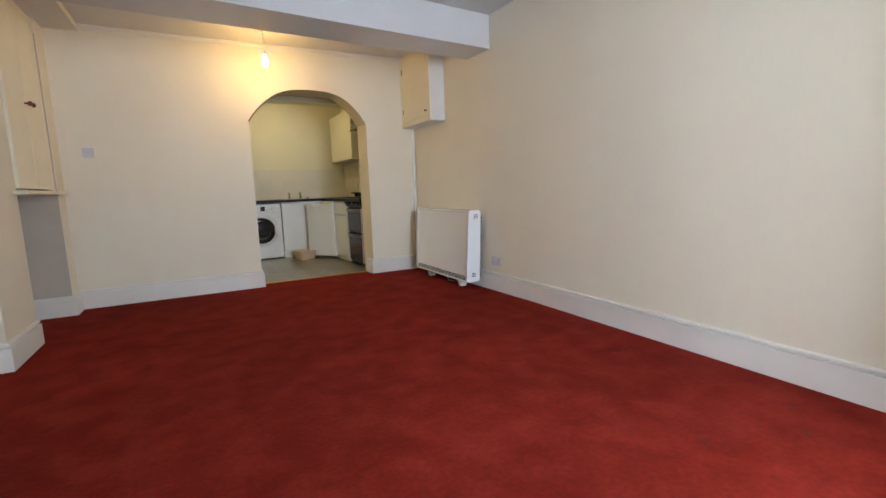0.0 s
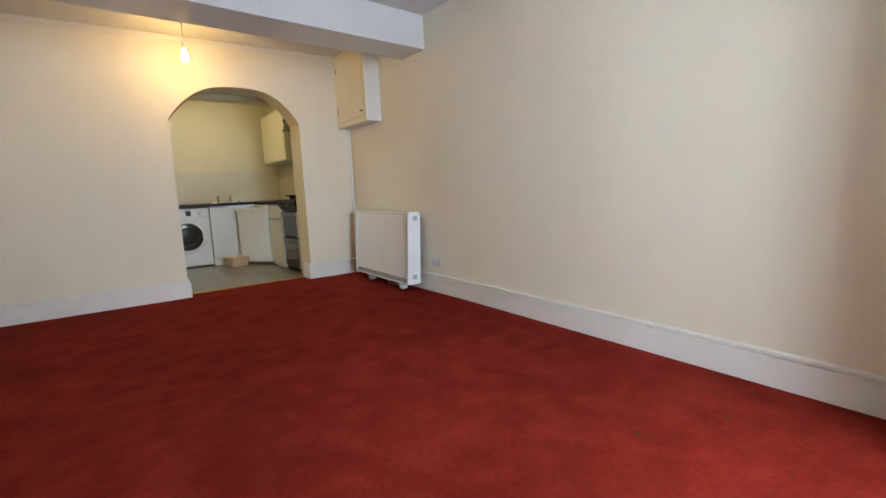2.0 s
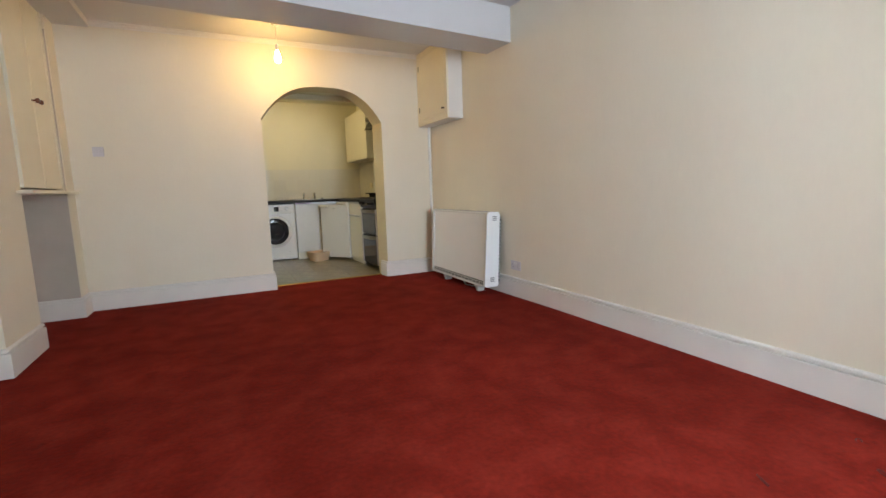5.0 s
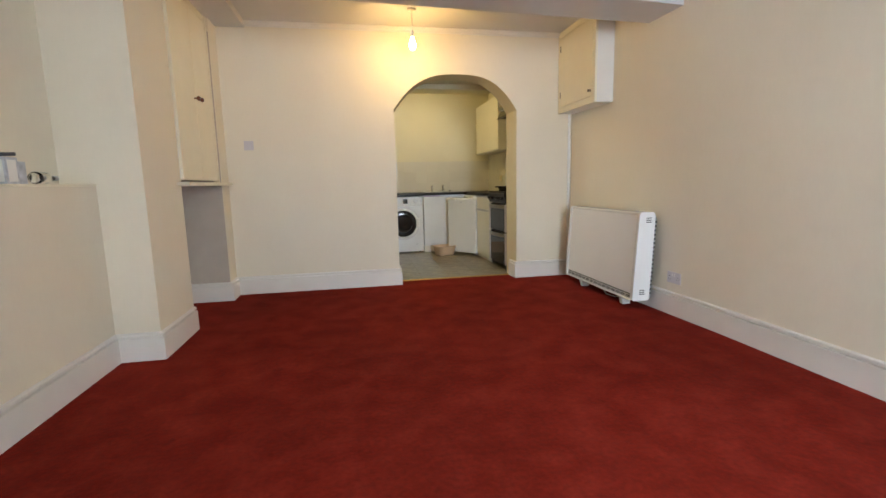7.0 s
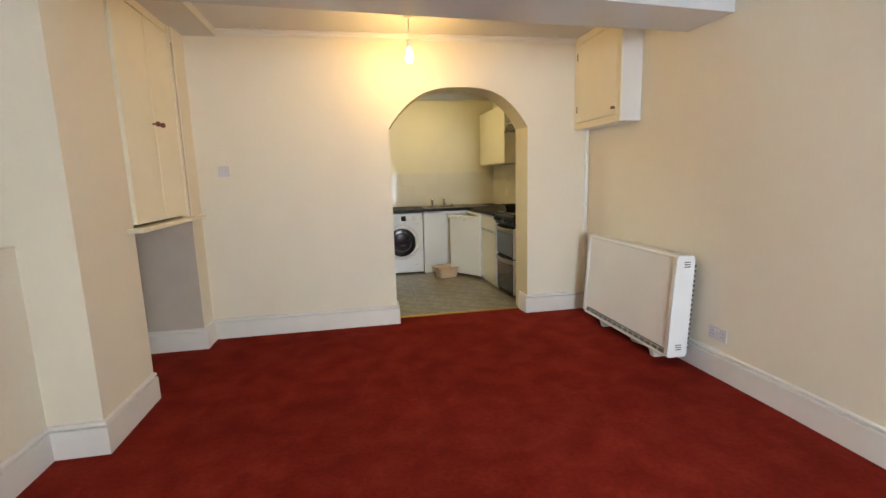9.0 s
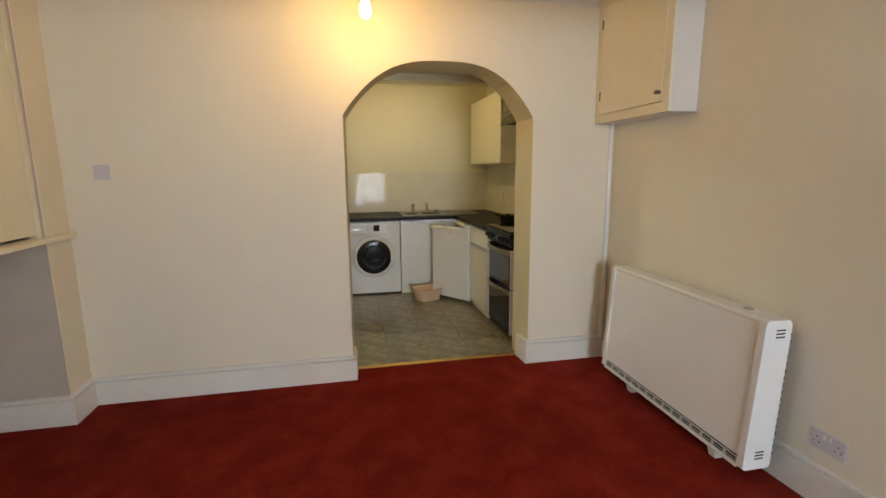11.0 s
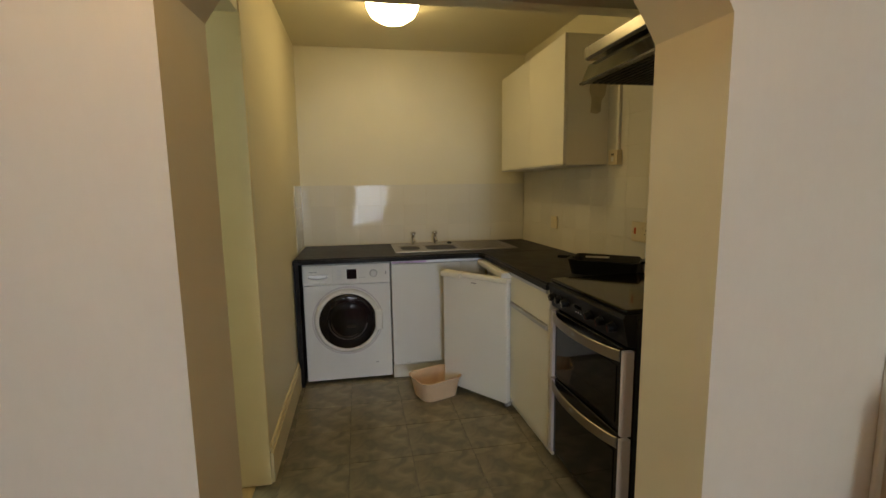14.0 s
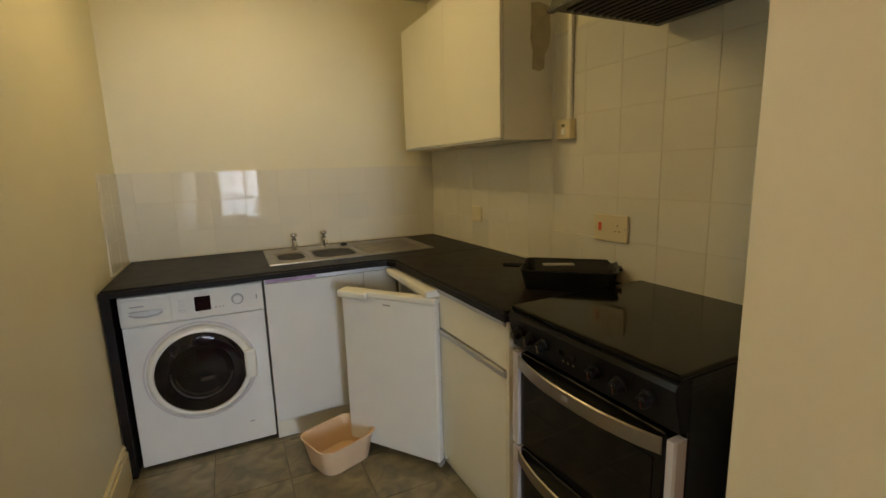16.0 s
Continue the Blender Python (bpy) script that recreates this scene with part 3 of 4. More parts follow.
for cx in (-0.045, 0.045):
    for dx, dy, ww, hh in ((0, 0.010, 0.004, 0.009), (-0.011, -0.012, 0.008, 0.004), (0.011, -0.012, 0.008, 0.004)):
        bit("pin_hole", B(cx + dx - ww / 2, cx + dx + ww / 2, dy - hh / 2, dy + hh / 2, 0.0095, 0.0104), DARK)
mN = pose(-0.43, YA - 0.001, 1.445, 90, 0, 0)
face_plate("light_switch", "white double light switch on the magnolia wall", mN, 0.086, 0.086, [(-0.012, 0, 0.012, 0.026, SWITCHWHITE), (0.012, 0, 0.012, 0.026, SWITCHWHITE)], SWITCHWHITE, "light switch")

cond = bmesh.new()
box(cond, 2.838, 2.862, YA - 0.018, YA - 0.001, 0.166, 1.76, 0.004)
single("cable_conduit", cond, PLASTIC, "white plastic trunking running down the corner from the cupboard", "conduit")


def pendant():
    x, y = 1.11, 5.87
    p = thing("pendant_light", (x, y, CZ), "bare lit light bulb hanging on a short white flex", "pendant light")
    part("ceiling_rose", lathe([(0, CZ - 0.001), (0.038, CZ - 0.001), (0.036, CZ - 0.014), (0.012, CZ - 0.028), (0, CZ - 0.028)], pose(x, y, 0), 24), PLASTIC, p, "", True)
    part("flex", tube([(x, y, CZ - 0.02), (x, y, 2.38)], 0.0035), PLASTIC, p, "", True)
    part("lamp_holder", lathe([(0, 2.395), (0.009, 2.392), (0.016, 2.375), (0.0165, 2.335), (0.014, 2.332), (0, 2.332)], pose(x, y, 0), 20), PLASTIC, p, "", True)
    prof = [(0.013, 2.332), (0.015, 2.315), (0.024, 2.292), (0.0305, 2.266), (0.028, 2.243), (0.018, 2.228), (0, 2.222)]
    part("bulb", lathe(prof, pose(x, y, 0), 24), BULBGLOW, p, "glowing pear-shaped bulb", True)


pendant()

# things on the ledge
car = thing("carton", (-1.03, 4.15, 1.088), "small upright printed blue and white carton with dark lid on ledge", "box")
part("box_body", B(-1.06, -1.0, 4.07, 4.155, 1.088, 1.212, 0.002, 1), CARD, car)
part("print_panel", B(-1.0, -0.998, 4.085, 4.14, 1.10, 1.20), PLASTIC, car)
part("print_panel", B(-1.052, -1.008, 4.068, 4.070, 1.10, 1.20), PLASTIC, car)
part("figure_print", B(-1.036, -1.024, 4.0665, 4.068, 1.12, 1.165), CARD, car, "blue-grey printed shape")
part("lid", box(bmesh.new(), -0.030, 0.030, -0.012, 0.075, 0.0, 0.017, 0.003, 1, turn=pose(-1.03, 4.08, 1.214, 5, 0, 0)), CARDDARK, car)
single("bulb_sleeve", B(-1.065, -1.012, 4.162, 4.225, 1.088, 1.196, 0.002, 1), CARD, "small pale grey printed cardboard sleeve beside the carton", "box")
for i, yy in enumerate((4.29, 4.38)):
    b = thing("spare_bulb", (-1.02, yy, 1.118), "clear unlit glass light bulb lying on the ledge", "light bulb", "spare bulbs on the ledge")
    mm = pose(-1.02, yy + 0.05, 1.120, 90, 0, 12 - 20 * i)
    part("glass", lathe([(0.013, 0), (0.015, 0.02), (0.027, 0.045), (0.031, 0.07), (0.024, 0.093), (0.012, 0.101), (0, 0.103)], mm, 20), BULBGLASS, b, "", True)
    part("cap", lathe([(0, -0.03), (0.010, -0.03), (0.012, -0.026), (0.013, 0.0)], mm, 16), ALU, b, "", True)


# kitchen things
def arc_tube(m, radius, height, a0, a1, r):
    """A thin tube bent along part of a circle about the local z axis of m."""
    return tube([tuple(m @ Vector((radius * math.cos(radians(a0 + (a1 - a0) * i / 20)), radius * math.sin(radians(a0 + (a1 - a0) * i / 20)), height))) for i in range(21)], r)


def washing_machine():
    x0, x1, y, z1 = 0.942, 1.545, 8.54, 0.860
    w = thing("washing_machine", ((x0 + x1) / 2, 8.8, 0), "white front-loading washing machine under the dark worktop", "washing machine")
    part("body", B(x0, x1, y + 0.012, 9.10, 0.015, z1, 0.006), ENAMEL, w)
    part("front_panel", B(x0 + 0.002, x1 - 0.002, y, y + 0.012, 0.022, 0.712, 0.004), ENAMEL, w)
    for sx in (x0 + 0.06, x1 - 0.06):
        part("foot", lathe([(0, 0), (0.02, 0), (0.02, 0.01), (0.008, 0.016), (0, 0.016)], pose(sx, y + 0.06, 0), 12), RUBBER, w)
    fas = part("control_panel", B(x0 + 0.001, x1 - 0.001, y - 0.012, y + 0.012, 0.718, z1 - 0.004, 0.006), PLASTIC, w, "white control fascia")
    dw = part("detergent_drawer", B(x0 + 0.012, x0 + 0.205, y - 0.017, y - 0.011, 0.728, z1 - 0.018, 0.003), PLASTIC, w)
    grip = [(x0 + 0.042, 0.789), (x0 + 0.168, 0.789), (x0 + 0.172, 0.783), (x0 + 0.150, 0.772), (x0 + 0.105, 0.767), (x0 + 0.060, 0.772), (x0 + 0.038, 0.783)]
    part("drawer_handle", prism(grip, "y", y - 0.028, y - 0.0165), ALU, dw, "silver curved grip")
    # flat grey plate in place of the shadow that the grip casts
    part("grip_recess", prism([(a, b - 0.011) for a, b in grip[2:]] + [(x0 + 0.045, 0.786), (x0 + 0.165, 0.786)], "y", y - 0.0185, y - 0.0165), GREY, dw, "flat grey plate painted as the shadow under the grip")
    part("brand_bars", B(x0 + 0.045, x0 + 0.10, y - 0.0182, y - 0.0168, 0.808, 0.813), GREY, dw)
    part("display", B(x0 + 0.300, x0 + 0.368, y - 0.0155, y - 0.0115, 0.752, 0.822, 0.002, 1), BLACKGLASS, fas)
    for k in range(3):
        part("button", B(x0 + 0.232, x0 + 0.262, y - 0.0145, y - 0.0115, 0.755 + 0.024 * k, 0.769 + 0.024 * k, 0.003, 1), ENAMEL, fas)
        part("symbol", B(x0 + 0.385 + 0.016 * k, x0 + 0.392 + 0.016 * k, y - 0.0128, y - 0.0116, 0.758, 0.764), GREY, fas)
    part("dial", lathe([(0.0, 0.016), (0.020, 0.016), (0.023, 0.012), (0.024, 0.0)], pose(x0 + 0.485, y - 0.012, 0.788, 90, 0, 0), 28), ENAMEL, fas, "grey round programme dial", True)
    part("dial_ring", lathe([(0.027, 0.001), (0.027, 0.003), (0.024, 0.003), (0.024, 0.001)], pose(x0 + 0.485, y - 0.012, 0.788, 90, 0, 0), 28), GREY, fas, "", True)
    part("power_mark", B(x0 + 0.568, x0 + 0.574, y - 0.0128, y - 0.0116, 0.775, 0.80), GREY, fas)
    cx, cz = x0 + 0.297, 0.452
    m = pose(cx, y, cz, 90, 0, 0)
    dr = part("door", lathe([(0.232, 0.0), (0.231, 0.010), (0.226, 0.019), (0.217, 0.026), (0.206, 0.029), (0.199, 0.026), (0.197, 0.004)], m, 64), PLASTIC, w, "round white porthole door", True)
    part("door_surround", lathe([(0.247, 0.000), (0.2465, 0.002), (0.238, 0.002), (0.238, 0.000)], m, 64), SWITCHWHITE, dr, "", True)
    part("dark_ring", lathe([(0.198, 0.018), (0.192, 0.0235), (0.165, 0.027), (0.140, 0.0285)], m, 64), PORTHOLE, dr, "glossy black inner ring", True)
    part("porthole_glass", lathe([(0.141, 0.0275), (0.141, 0.0295), (0.110, 0.0345), (0.075, 0.038), (0.04, 0.040), (0, 0.0405), (0, 0.0385), (0.04, 0.038), (0.110, 0.0325)], m, 64), SMOKED, dr, "dark bulging porthole glass", True)
    part("drum_mouth", lathe([(0.150, 0.020), (0.138, 0.012), (0.120, 0.006), (0.0, 0.004)], m, 48), DRUMDARK, dr, "dark drum seen through the glass", True)
    part("drum_rim", arc_tube(m, 0.112, 0.014, 190, 305, 0.0035), DULLSTEEL, dr, "curved steel rim inside the drum", True)
    part("gasket_fold", arc_tube(m, 0.132, 0.012, 175, 350, 0.005), GREY, dr, "grey rubber gasket fold", True)
    part("drum_paddle", box(bmesh.new(), -0.012, 0.055, -0.052, -0.030, 0.006, 0.018, 0.005, 2, turn=m), DULLSTEEL, dr, "pale paddle inside the drum")
    part("door_handle", B(cx + 0.190, cx + 0.243, y - 0.038, y - 0.018, cz - 0.075, cz + 0.075, 0.012, 3), PLASTIC, dr, "white side grip")
    part("badge", B(x1 - 0.12, x1 - 0.10, y - 0.0012, y + 0.001, 0.128, 0.134), GREY, w)


washing_machine()

WT = 0.91


def worktop():
    bm = bmesh.new()
    out = [(0.893, KY - 0.004), (0.893, 8.47), (2.10, 8.47), (2.17, 8.455), (2.202, 8.40), (2.222, 7.379), (RX(7.379) - 0.010, 7.379), (RX(KY) - 0.010, KY - 0.004)]
    prism(out, "z", WT - 0.036, WT, bm)
    es = [e for e in bm.edges if abs(e.verts[0].co.z - WT) < 1e-5 and abs(e.verts[1].co.z - WT) < 1e-5 and len(e.link_faces) == 2 and e.calc_face_angle(0) > 1]
    bmesh.ops.bevel(bm, geom=es, offset=0.010, segments=3, affect="EDGES")
    return bm


wt = thing("worktop", (1.5, 8.8, WT - 0.038), "dark slate-look laminate worktop in an L shape", "worktop")
part("top", worktop(), WORKTOP, wt)
part("joint_strip", B(2.19, RX(8.46) - 0.02, 8.466, 8.472, WT - 0.001, WT + 0.0012), RUBBER, wt)
single("end_panel", B(0.893, 0.925, 8.50, KY - 0.01, 0.0, WT - 0.037), WORKTOP, "black end panel beside the washing machine", "panel")


def sink():
    s = thing("sink", (1.9, 8.9, WT), "stainless steel inset sink with drainer and two taps", "sink")
    x0, x1, y0, y1 = 1.60, 2.52, 8.62, 9.12
    z = WT + 0.003
    bm = bmesh.new()
    for a, b, c, d in ((x0, 1.638, y0, y1), (2.10, x1, y0, y1), (1.638, 2.10, y0, 8.675), (1.638, 2.10, 8.99, y1), (1.815, 1.835, 8.675, 8.99), (1.638, 1.815, 8.675, 8.70), (1.638, 1.815, 8.97, 8.99)):
        box(bm, a, b, c, d, z - 0.002, z + 0.002)
    part("surround", bm, SINKSTEEL, s)
    rim = bmesh.new()
    box(rim, x0 - 0.006, x1 + 0.006, y0 - 0.006, y0 + 0.004, z - 0.003, z + 0.005, 0.002, 1)
    box(rim, x0 - 0.006, x1 + 0.006, y1 - 0.004, y1 + 0.006, z - 0.003, z + 0.005, 0.002, 1)
    box(rim, x0 - 0.006, x0 + 0.004, y0 + 0.004, y1 - 0.004, z - 0.003, z + 0.005, 0.002, 1)
    box(rim, x1 - 0.004, x1 + 0.006, y0 + 0.004, y1 - 0.004, z - 0.003, z + 0.005, 0.002, 1)
    part("rim", rim, SINKSTEEL, s)
    for bx0, bx1, by0, by1, dp in ((1.638, 1.815, 8.70, 8.97, 0.09), (1.835, 2.10, 8.675, 8.99, 0.15)):
        bowl = bmesh.new()
        rows = []
        for dx, zz, r in ((0, z + 0.002, 0.002), (0.012, z + 0.002, 0.075), (0.018, z - 0.004, 0.075), (0.028, z - 0.03, 0.07), (0.036, z - dp * 0.85, 0.06), (0.066, z - dp, 0.04)):
            pts = []
            for cx, cy, a0 in ((bx1 - dx - r, by1 - dx - r, 0), (bx0 + dx + r, by1 - dx - r, 90), (bx0 + dx + r, by0 + dx + r, 180), (bx1 - dx - r, by0 + dx + r, 270)):
                for k in range(7):
                    a = radians(a0 + 15 * k)
                    pts.append(bowl.verts.new((cx + r * math.cos(a), cy + r * math.sin(a), zz)))
            rows.append(pts)
        for a, b in zip(rows, rows[1:]):
            for i in range(len(a)):
                bowl.faces.new((a[i], a[(i + 1) % len(a)], b[(i + 1) % len(b)], b[i]))
        bowl.faces.new(rows[-1])
        part("bowl", bowl, DULLSTEEL, s, "", True)
    part("waste", lathe([(0.035, 0), (0.033, 0.003), (0.02, 0.001), (0, 0.001)], pose(1.965, 8.83, z - 0.149), 20), CHROME, s, "", True)
    for i in range(7):
        part("drainer_ridge", B(2.12, 2.46, 8.70 + 0.05 * i, 8.712 + 0.05 * i, z + 0.001, z + 0.005, 0.002, 1), SINKSTEEL, s)
    for x in (1.775, 1.955):
        t = part("tap", lathe([(0, 0), (0.022, 0), (0.022, 0.006), (0.012, 0.012), (0.012, 0.055), (0.016, 0.062), (0.016, 0.07), (0.008, 0.075), (0.008, 0.082), (0, 0.082)], pose(x, 9.05, z), 18), CHROME, s, "chrome pillar tap", True)
        part("spout", tube([(x, 9.05, z + 0.052), (x, 9.01, z + 0.060), (x, 8.975, z + 0.055), (x, 8.96, z + 0.035)], 0.009), CHROME, t, "", True)
        part("tap_head", lathe([(0.006, 0.08), (0.020, 0.084), (0.022, 0.095), (0.018, 0.106), (0, 0.108)], pose(x, 9.05, z), 12), CHROME, t, "", True)
    part("plug", lathe([(0, 0), (0.021, 0), (0.021, 0.010), (0.008, 0.016), (0, 0.018)], pose(2.075, 9.04, z + 0.002), 16), RUBBER, s, "black rubber plug resting by the tap", True)


sink()


def sink_unit():
    s = thing("sink_cabinet", (1.87, 8.8, 0), "white base unit under the sink with a plain panel front", "kitchen cabinet")
    part("carcass", B(1.552, 2.235, 8.522, 9.19, 0.10, 0.873), UNIT_B, s)
    part("door", B(1.552, 2.05, 8.502, 8.520, 0.112, 0.845, 0.002, 1), UNIT_B, s)
    part("filler", B(2.053, 2.235, 8.504, 8.520, 0.112, 0.845, 0.002, 1), UNIT_B, s)
    part("grip_rail", prism([(8.496, 0.849), (8.520, 0.849), (8.520, 0.873), (8.496, 0.873), (8.492, 0.869), (8.492, 0.853)], "x", 1.552, 2.235), ALU, s, "brushed aluminium grip rail")
    part("film", B(1.556, 1.80, 8.4905, 8.4925, 0.854, 0.868), FILM, s, "lilac protective film left on the rail")
    part("plinth", B(1.552, 2.235, 8.535, 8.55, 0.0, 0.108), UNIT, s)


sink_unit()


def fridge():
    f = thing("fridge", (2.5, 8.18, 0), "white undercounter fridge with its door standing ajar", "fridge")
    x, y0, y1, z1 = 2.235, 7.915, 8.465, 0.85
    bm = bmesh.new()
    box(bm, x, 2.78, y0, y0 + 0.03, 0.04, z1 - 0.035)
    box(bm, x, 2.78, y1 - 0.03, y1, 0.04, z1 - 0.035)
    box(bm, x, 2.78, y0 + 0.03, y1 - 0.03, 0.04, 0.10)
    box(bm, x, 2.78, y0 + 0.03, y1 - 0.03, z1 - 0.075, z1 - 0.035)
    box(bm, 2.75, 2.78, y0 + 0.03, y1 - 0.03, 0.10, z1 - 0.075)
    part("body", bm, ENAMEL, f)
    part("top", B(x - 0.068, 2.78, y0, y1, 0.828, 0.862, 0.008), PLASTIC, f)
    part("shelf", B(x + 0.04, 2.74, y0 + 0.03, y1 - 0.03, 0.45, 0.456), GREY, f)
    for yy in (y0 + 0.05, y1 - 0.05):
        part("foot", lathe([(0, 0), (0.018, 0), (0.018, 0.04), (0, 0.04)], pose(x + 0.04, yy, 0), 12), RUBBER, f)
    piv = pose(2.232, 7.917, 0, 0, 0, 37)
    d = part("door", B(-0.045, 0, 0.0, 0.518, 0.040, 0.800, 0.008), ENAMEL, f, "plain white fridge door, ajar")
    d.matrix_basis = piv
    dd = part("door_cap", B(-0.050, 0.002, -0.002, 0.521, 0.800, 0.828, 0.007), PLASTIC, d, "moulded plastic top edge")
    part("handle_lip", B(-0.075, -0.048, 0.35, 0.521, 0.790, 0.826, 0.010, 3), PLASTIC, d, "pull grip at the door corner")
    part("badge", B(-0.0462, -0.0445, 0.235, 0.275, 0.768, 0.775), GREY, d)
    part("seal", B(0.0, 0.012, 0.02, 0.50, 0.06, 0.785, 0.003, 1), GREY, d)
    part("hinge", B(-0.035, 0.0, -0.004, 0.02, 0.020, 0.044, 0.002, 1), GREY, d)


fridge()


def along_wall(ob, dx, dy):
    """Turn a thing with the slight skew of the side wall, then shift it."""
    c = Vector((2.232, 7.93, 0))
    ob.matrix_basis = Matrix.Translation(c + Vector((dx, dy, 0))) @ pose(0, 0, 0, 0, 0, 1.83) @ Matrix.Translation(-c) @ ob.matrix_basis


def drawer_unit():
    u = thing("base_cabinet", (2.5, 7.6, 0), "white base unit with one drawer over one door", "kitchen cabinet")
    x, y0, y1 = 2.242, 7.335, 7.905
    part("carcass", B(x, 2.79, y0, y1, 0.07, 0.873), UNIT, u)
    part("side_edge", B(x - 0.019, x, y0, y0 + 0.016, 0.035, 0.873), UNIT, u)
    part("drawer_front", B(x - 0.019, x - 0.001, y0 + 0.018, y1 - 0.003, 0.688, 0.846, 0.002, 1), UNIT, u)
    part("door", B(x - 0.019, x - 0.001, y0 + 0.018, y1 - 0.003, 0.065, 0.656, 0.002, 1), UNIT, u)
    for z in (0.848, 0.660):
        part("grip_rail", prism([(x - 0.026, z), (x - 0.001, z), (x - 0.001, z + 0.025), (x - 0.026, z + 0.025), (x - 0.030, z + 0.020), (x - 0.030, z + 0.005)], "y", y0 + 0.018, y1 - 0.003), ALU, u, "brushed aluminium grip rail")
    part("plinth", B(x + 0.008, x + 0.022, y0, y1, 0.0, 0.068), UNIT, u)
    along_wall(u, 0.006, 0.056)


drawer_unit()


def cooker():
    c = thing("cooker", (2.5, 7.02, 0), "black freestanding electric cooker with two ovens and steel handles", "cooker")
    y0, y1, x = 6.715, 7.318, 2.245
    part("body", B(x, 2.80, y0, y1, 0.03, 0.90, 0.003, 1), BLACKEN, c)
    for sx in (2.30, 2.74):
        for sy in (y0 + 0.05, y1 - 0.05):
            part("foot", lathe([(0, 0), (0.018, 0), (0.018, 0.03), (0, 0.03)], pose(sx, sy, 0), 10), RUBBER, c)
    part("hob", B(2.20, 2.81, y0 - 0.002, y1 + 0.002, 0.922, 0.938, 0.006), HOB, c, "black ceramic glass hob")
    part("hob_frame", B(2.205, 2.80, y0, y1, 0.900, 0.922), BLACKEN, c)
    con = part("control_panel", prism([(x, 0.795), (2.212, 0.800), (2.188, 0.905), (2.195, 0.918), (x, 0.918)], "y", y0 - 0.0015, y1 + 0.0015), DULLBLACK, c, "sloping gloss black control panel")
    for ky in (6.785, 6.865, 6.945, 7.150, 7.210, 7.270):
        m = pose(2.199, ky, 0.858, 0, -102, 0)
        k = part("knob", lathe([(0.021, 0), (0.021, 0.006), (0.017, 0.010), (0.016, 0.026), (0.013, 0.029), (0, 0.029)], m, 22), DULLBLACK, con, "black knob with a chrome pointer", True)
        part("pointer", B(-0.016, 0.010, -0.0014, 0.0014, 0.027, 0.0305, 0.001, 1), CHROME, con).matrix_basis = m
    part("clock", B(2.196, 2.203, 7.02, 7.085, 0.855, 0.88, 0.001, 1), BLACKGLASS, con)
    for k in range(3):
        part("clock_button", lathe([(0, 0.004), (0.004, 0.004), (0.004, 0)], pose(2.205, 7.03 + 0.02 * k, 0.838, 0, -100, 0), 8), CHROME, con)
    for z0, z1 in ((0.455, 0.785), (0.06, 0.445)):
        d = part("oven_door", B(2.212, x - 0.001, y0 + 0.035, y1 - 0.035, z0, z1, 0.003, 1), BLACKEN, c, "black glass oven door")
        part("oven_glass", B(2.209, 2.213, y0 + 0.06, y1 - 0.06, z0 + 0.03, z1 - 0.075, 0.001, 1), BLACKGLASS, d)
        for a, b in ((y0 - 0.001, y0 + 0.020), (y1 - 0.034, y1 - 0.002)):
            part("trim", prism([(2.201, a + (0.004 if a < 7 else 0)), (2.207, a), (x - 0.006, a), (x - 0.006, b), (2.207, b), (2.201, b - (0.0 if a < 7 else 0.004))], "z", z0, z1 - 0.004), SWITCHWHITE, d, "white moulded door edge")
        bm = bmesh.new()
        n, rows = 16, []
        for i in range(n + 1):
            u = i / n
            y = y0 + 0.034 + (y1 - y0 - 0.068) * u
            bow = 0.040 * (1 - abs(2 * u - 1) ** 2.4)
            zc = z1 - 0.030
            rows.append([bm.verts.new((2.205 - bow + dx, y, zc + dz)) for dx, dz in ((0, -0.022), (-0.005, -0.019), (-0.005, 0.019), (0, 0.022))])
        for a, b in zip(rows, rows[1:]):
            for k in range(4):
                bm.faces.new((a[k], a[(k + 1) % 4], b[(k + 1) % 4], b[k]))
        bm.faces.new(rows[0])
        bm.faces.new(rows[-1][::-1])
        part("handle", bm, DULLSTEEL, d, "bowed brushed steel handle band", True)
        part("badge", B(2.158, 2.1605, 7.005, 7.03, z1 - 0.034, z1 - 0.020, 0.001, 1), GREY, d)
    along_wall(c, 0.020, 0.046)


cooker()


def hood():
    h = thing("cooker_hood", (2.6, 7.03, 1.83), "steel and black cooker hood over the hob", "cooker hood")
    y0, y1 = 6.735, 7.338
    part("body", prism([(2.44, 1.845), (2.815, 1.845), (2.815, 1.99), (2.50, 1.99)], "y", y0 + 0.01, y1 - 0.01), BLACKEN, h)
    part("canopy", prism([(2.372, 1.945), (2.385, 1.935), (2.815, 1.972), (2.815, 2.03), (2.47, 2.03), (2.370, 1.988)], "y", y0, y1), HOODSTEEL, h, "brushed steel canopy")
    part("visor", prism([(2.356, 1.836), (2.366, 1.834), (2.400, 1.912), (2.392, 1.918)], "y", y0, y1), VISOR, h, "tilted smoked steel visor")
    part("visor_edge", prism([(2.350, 1.829), (2.372, 1.829), (2.372, 1.837), (2.350, 1.837)], "y", y0 - 0.001, y1 + 0.001), BLACKEN, h)
    part("filter", B(2.375, 2.81, y0 + 0.008, y1 - 0.008, 1.834, 1.846), BLACKEN, h, "black grease filter")
    for k in range(14):
        part("filter_slat", B(2.40 + 0.028 * k, 2.41 + 0.028 * k, y0 + 0.03, y1 - 0.03, 1.830, 1.835), RUBBER, h)


hood()


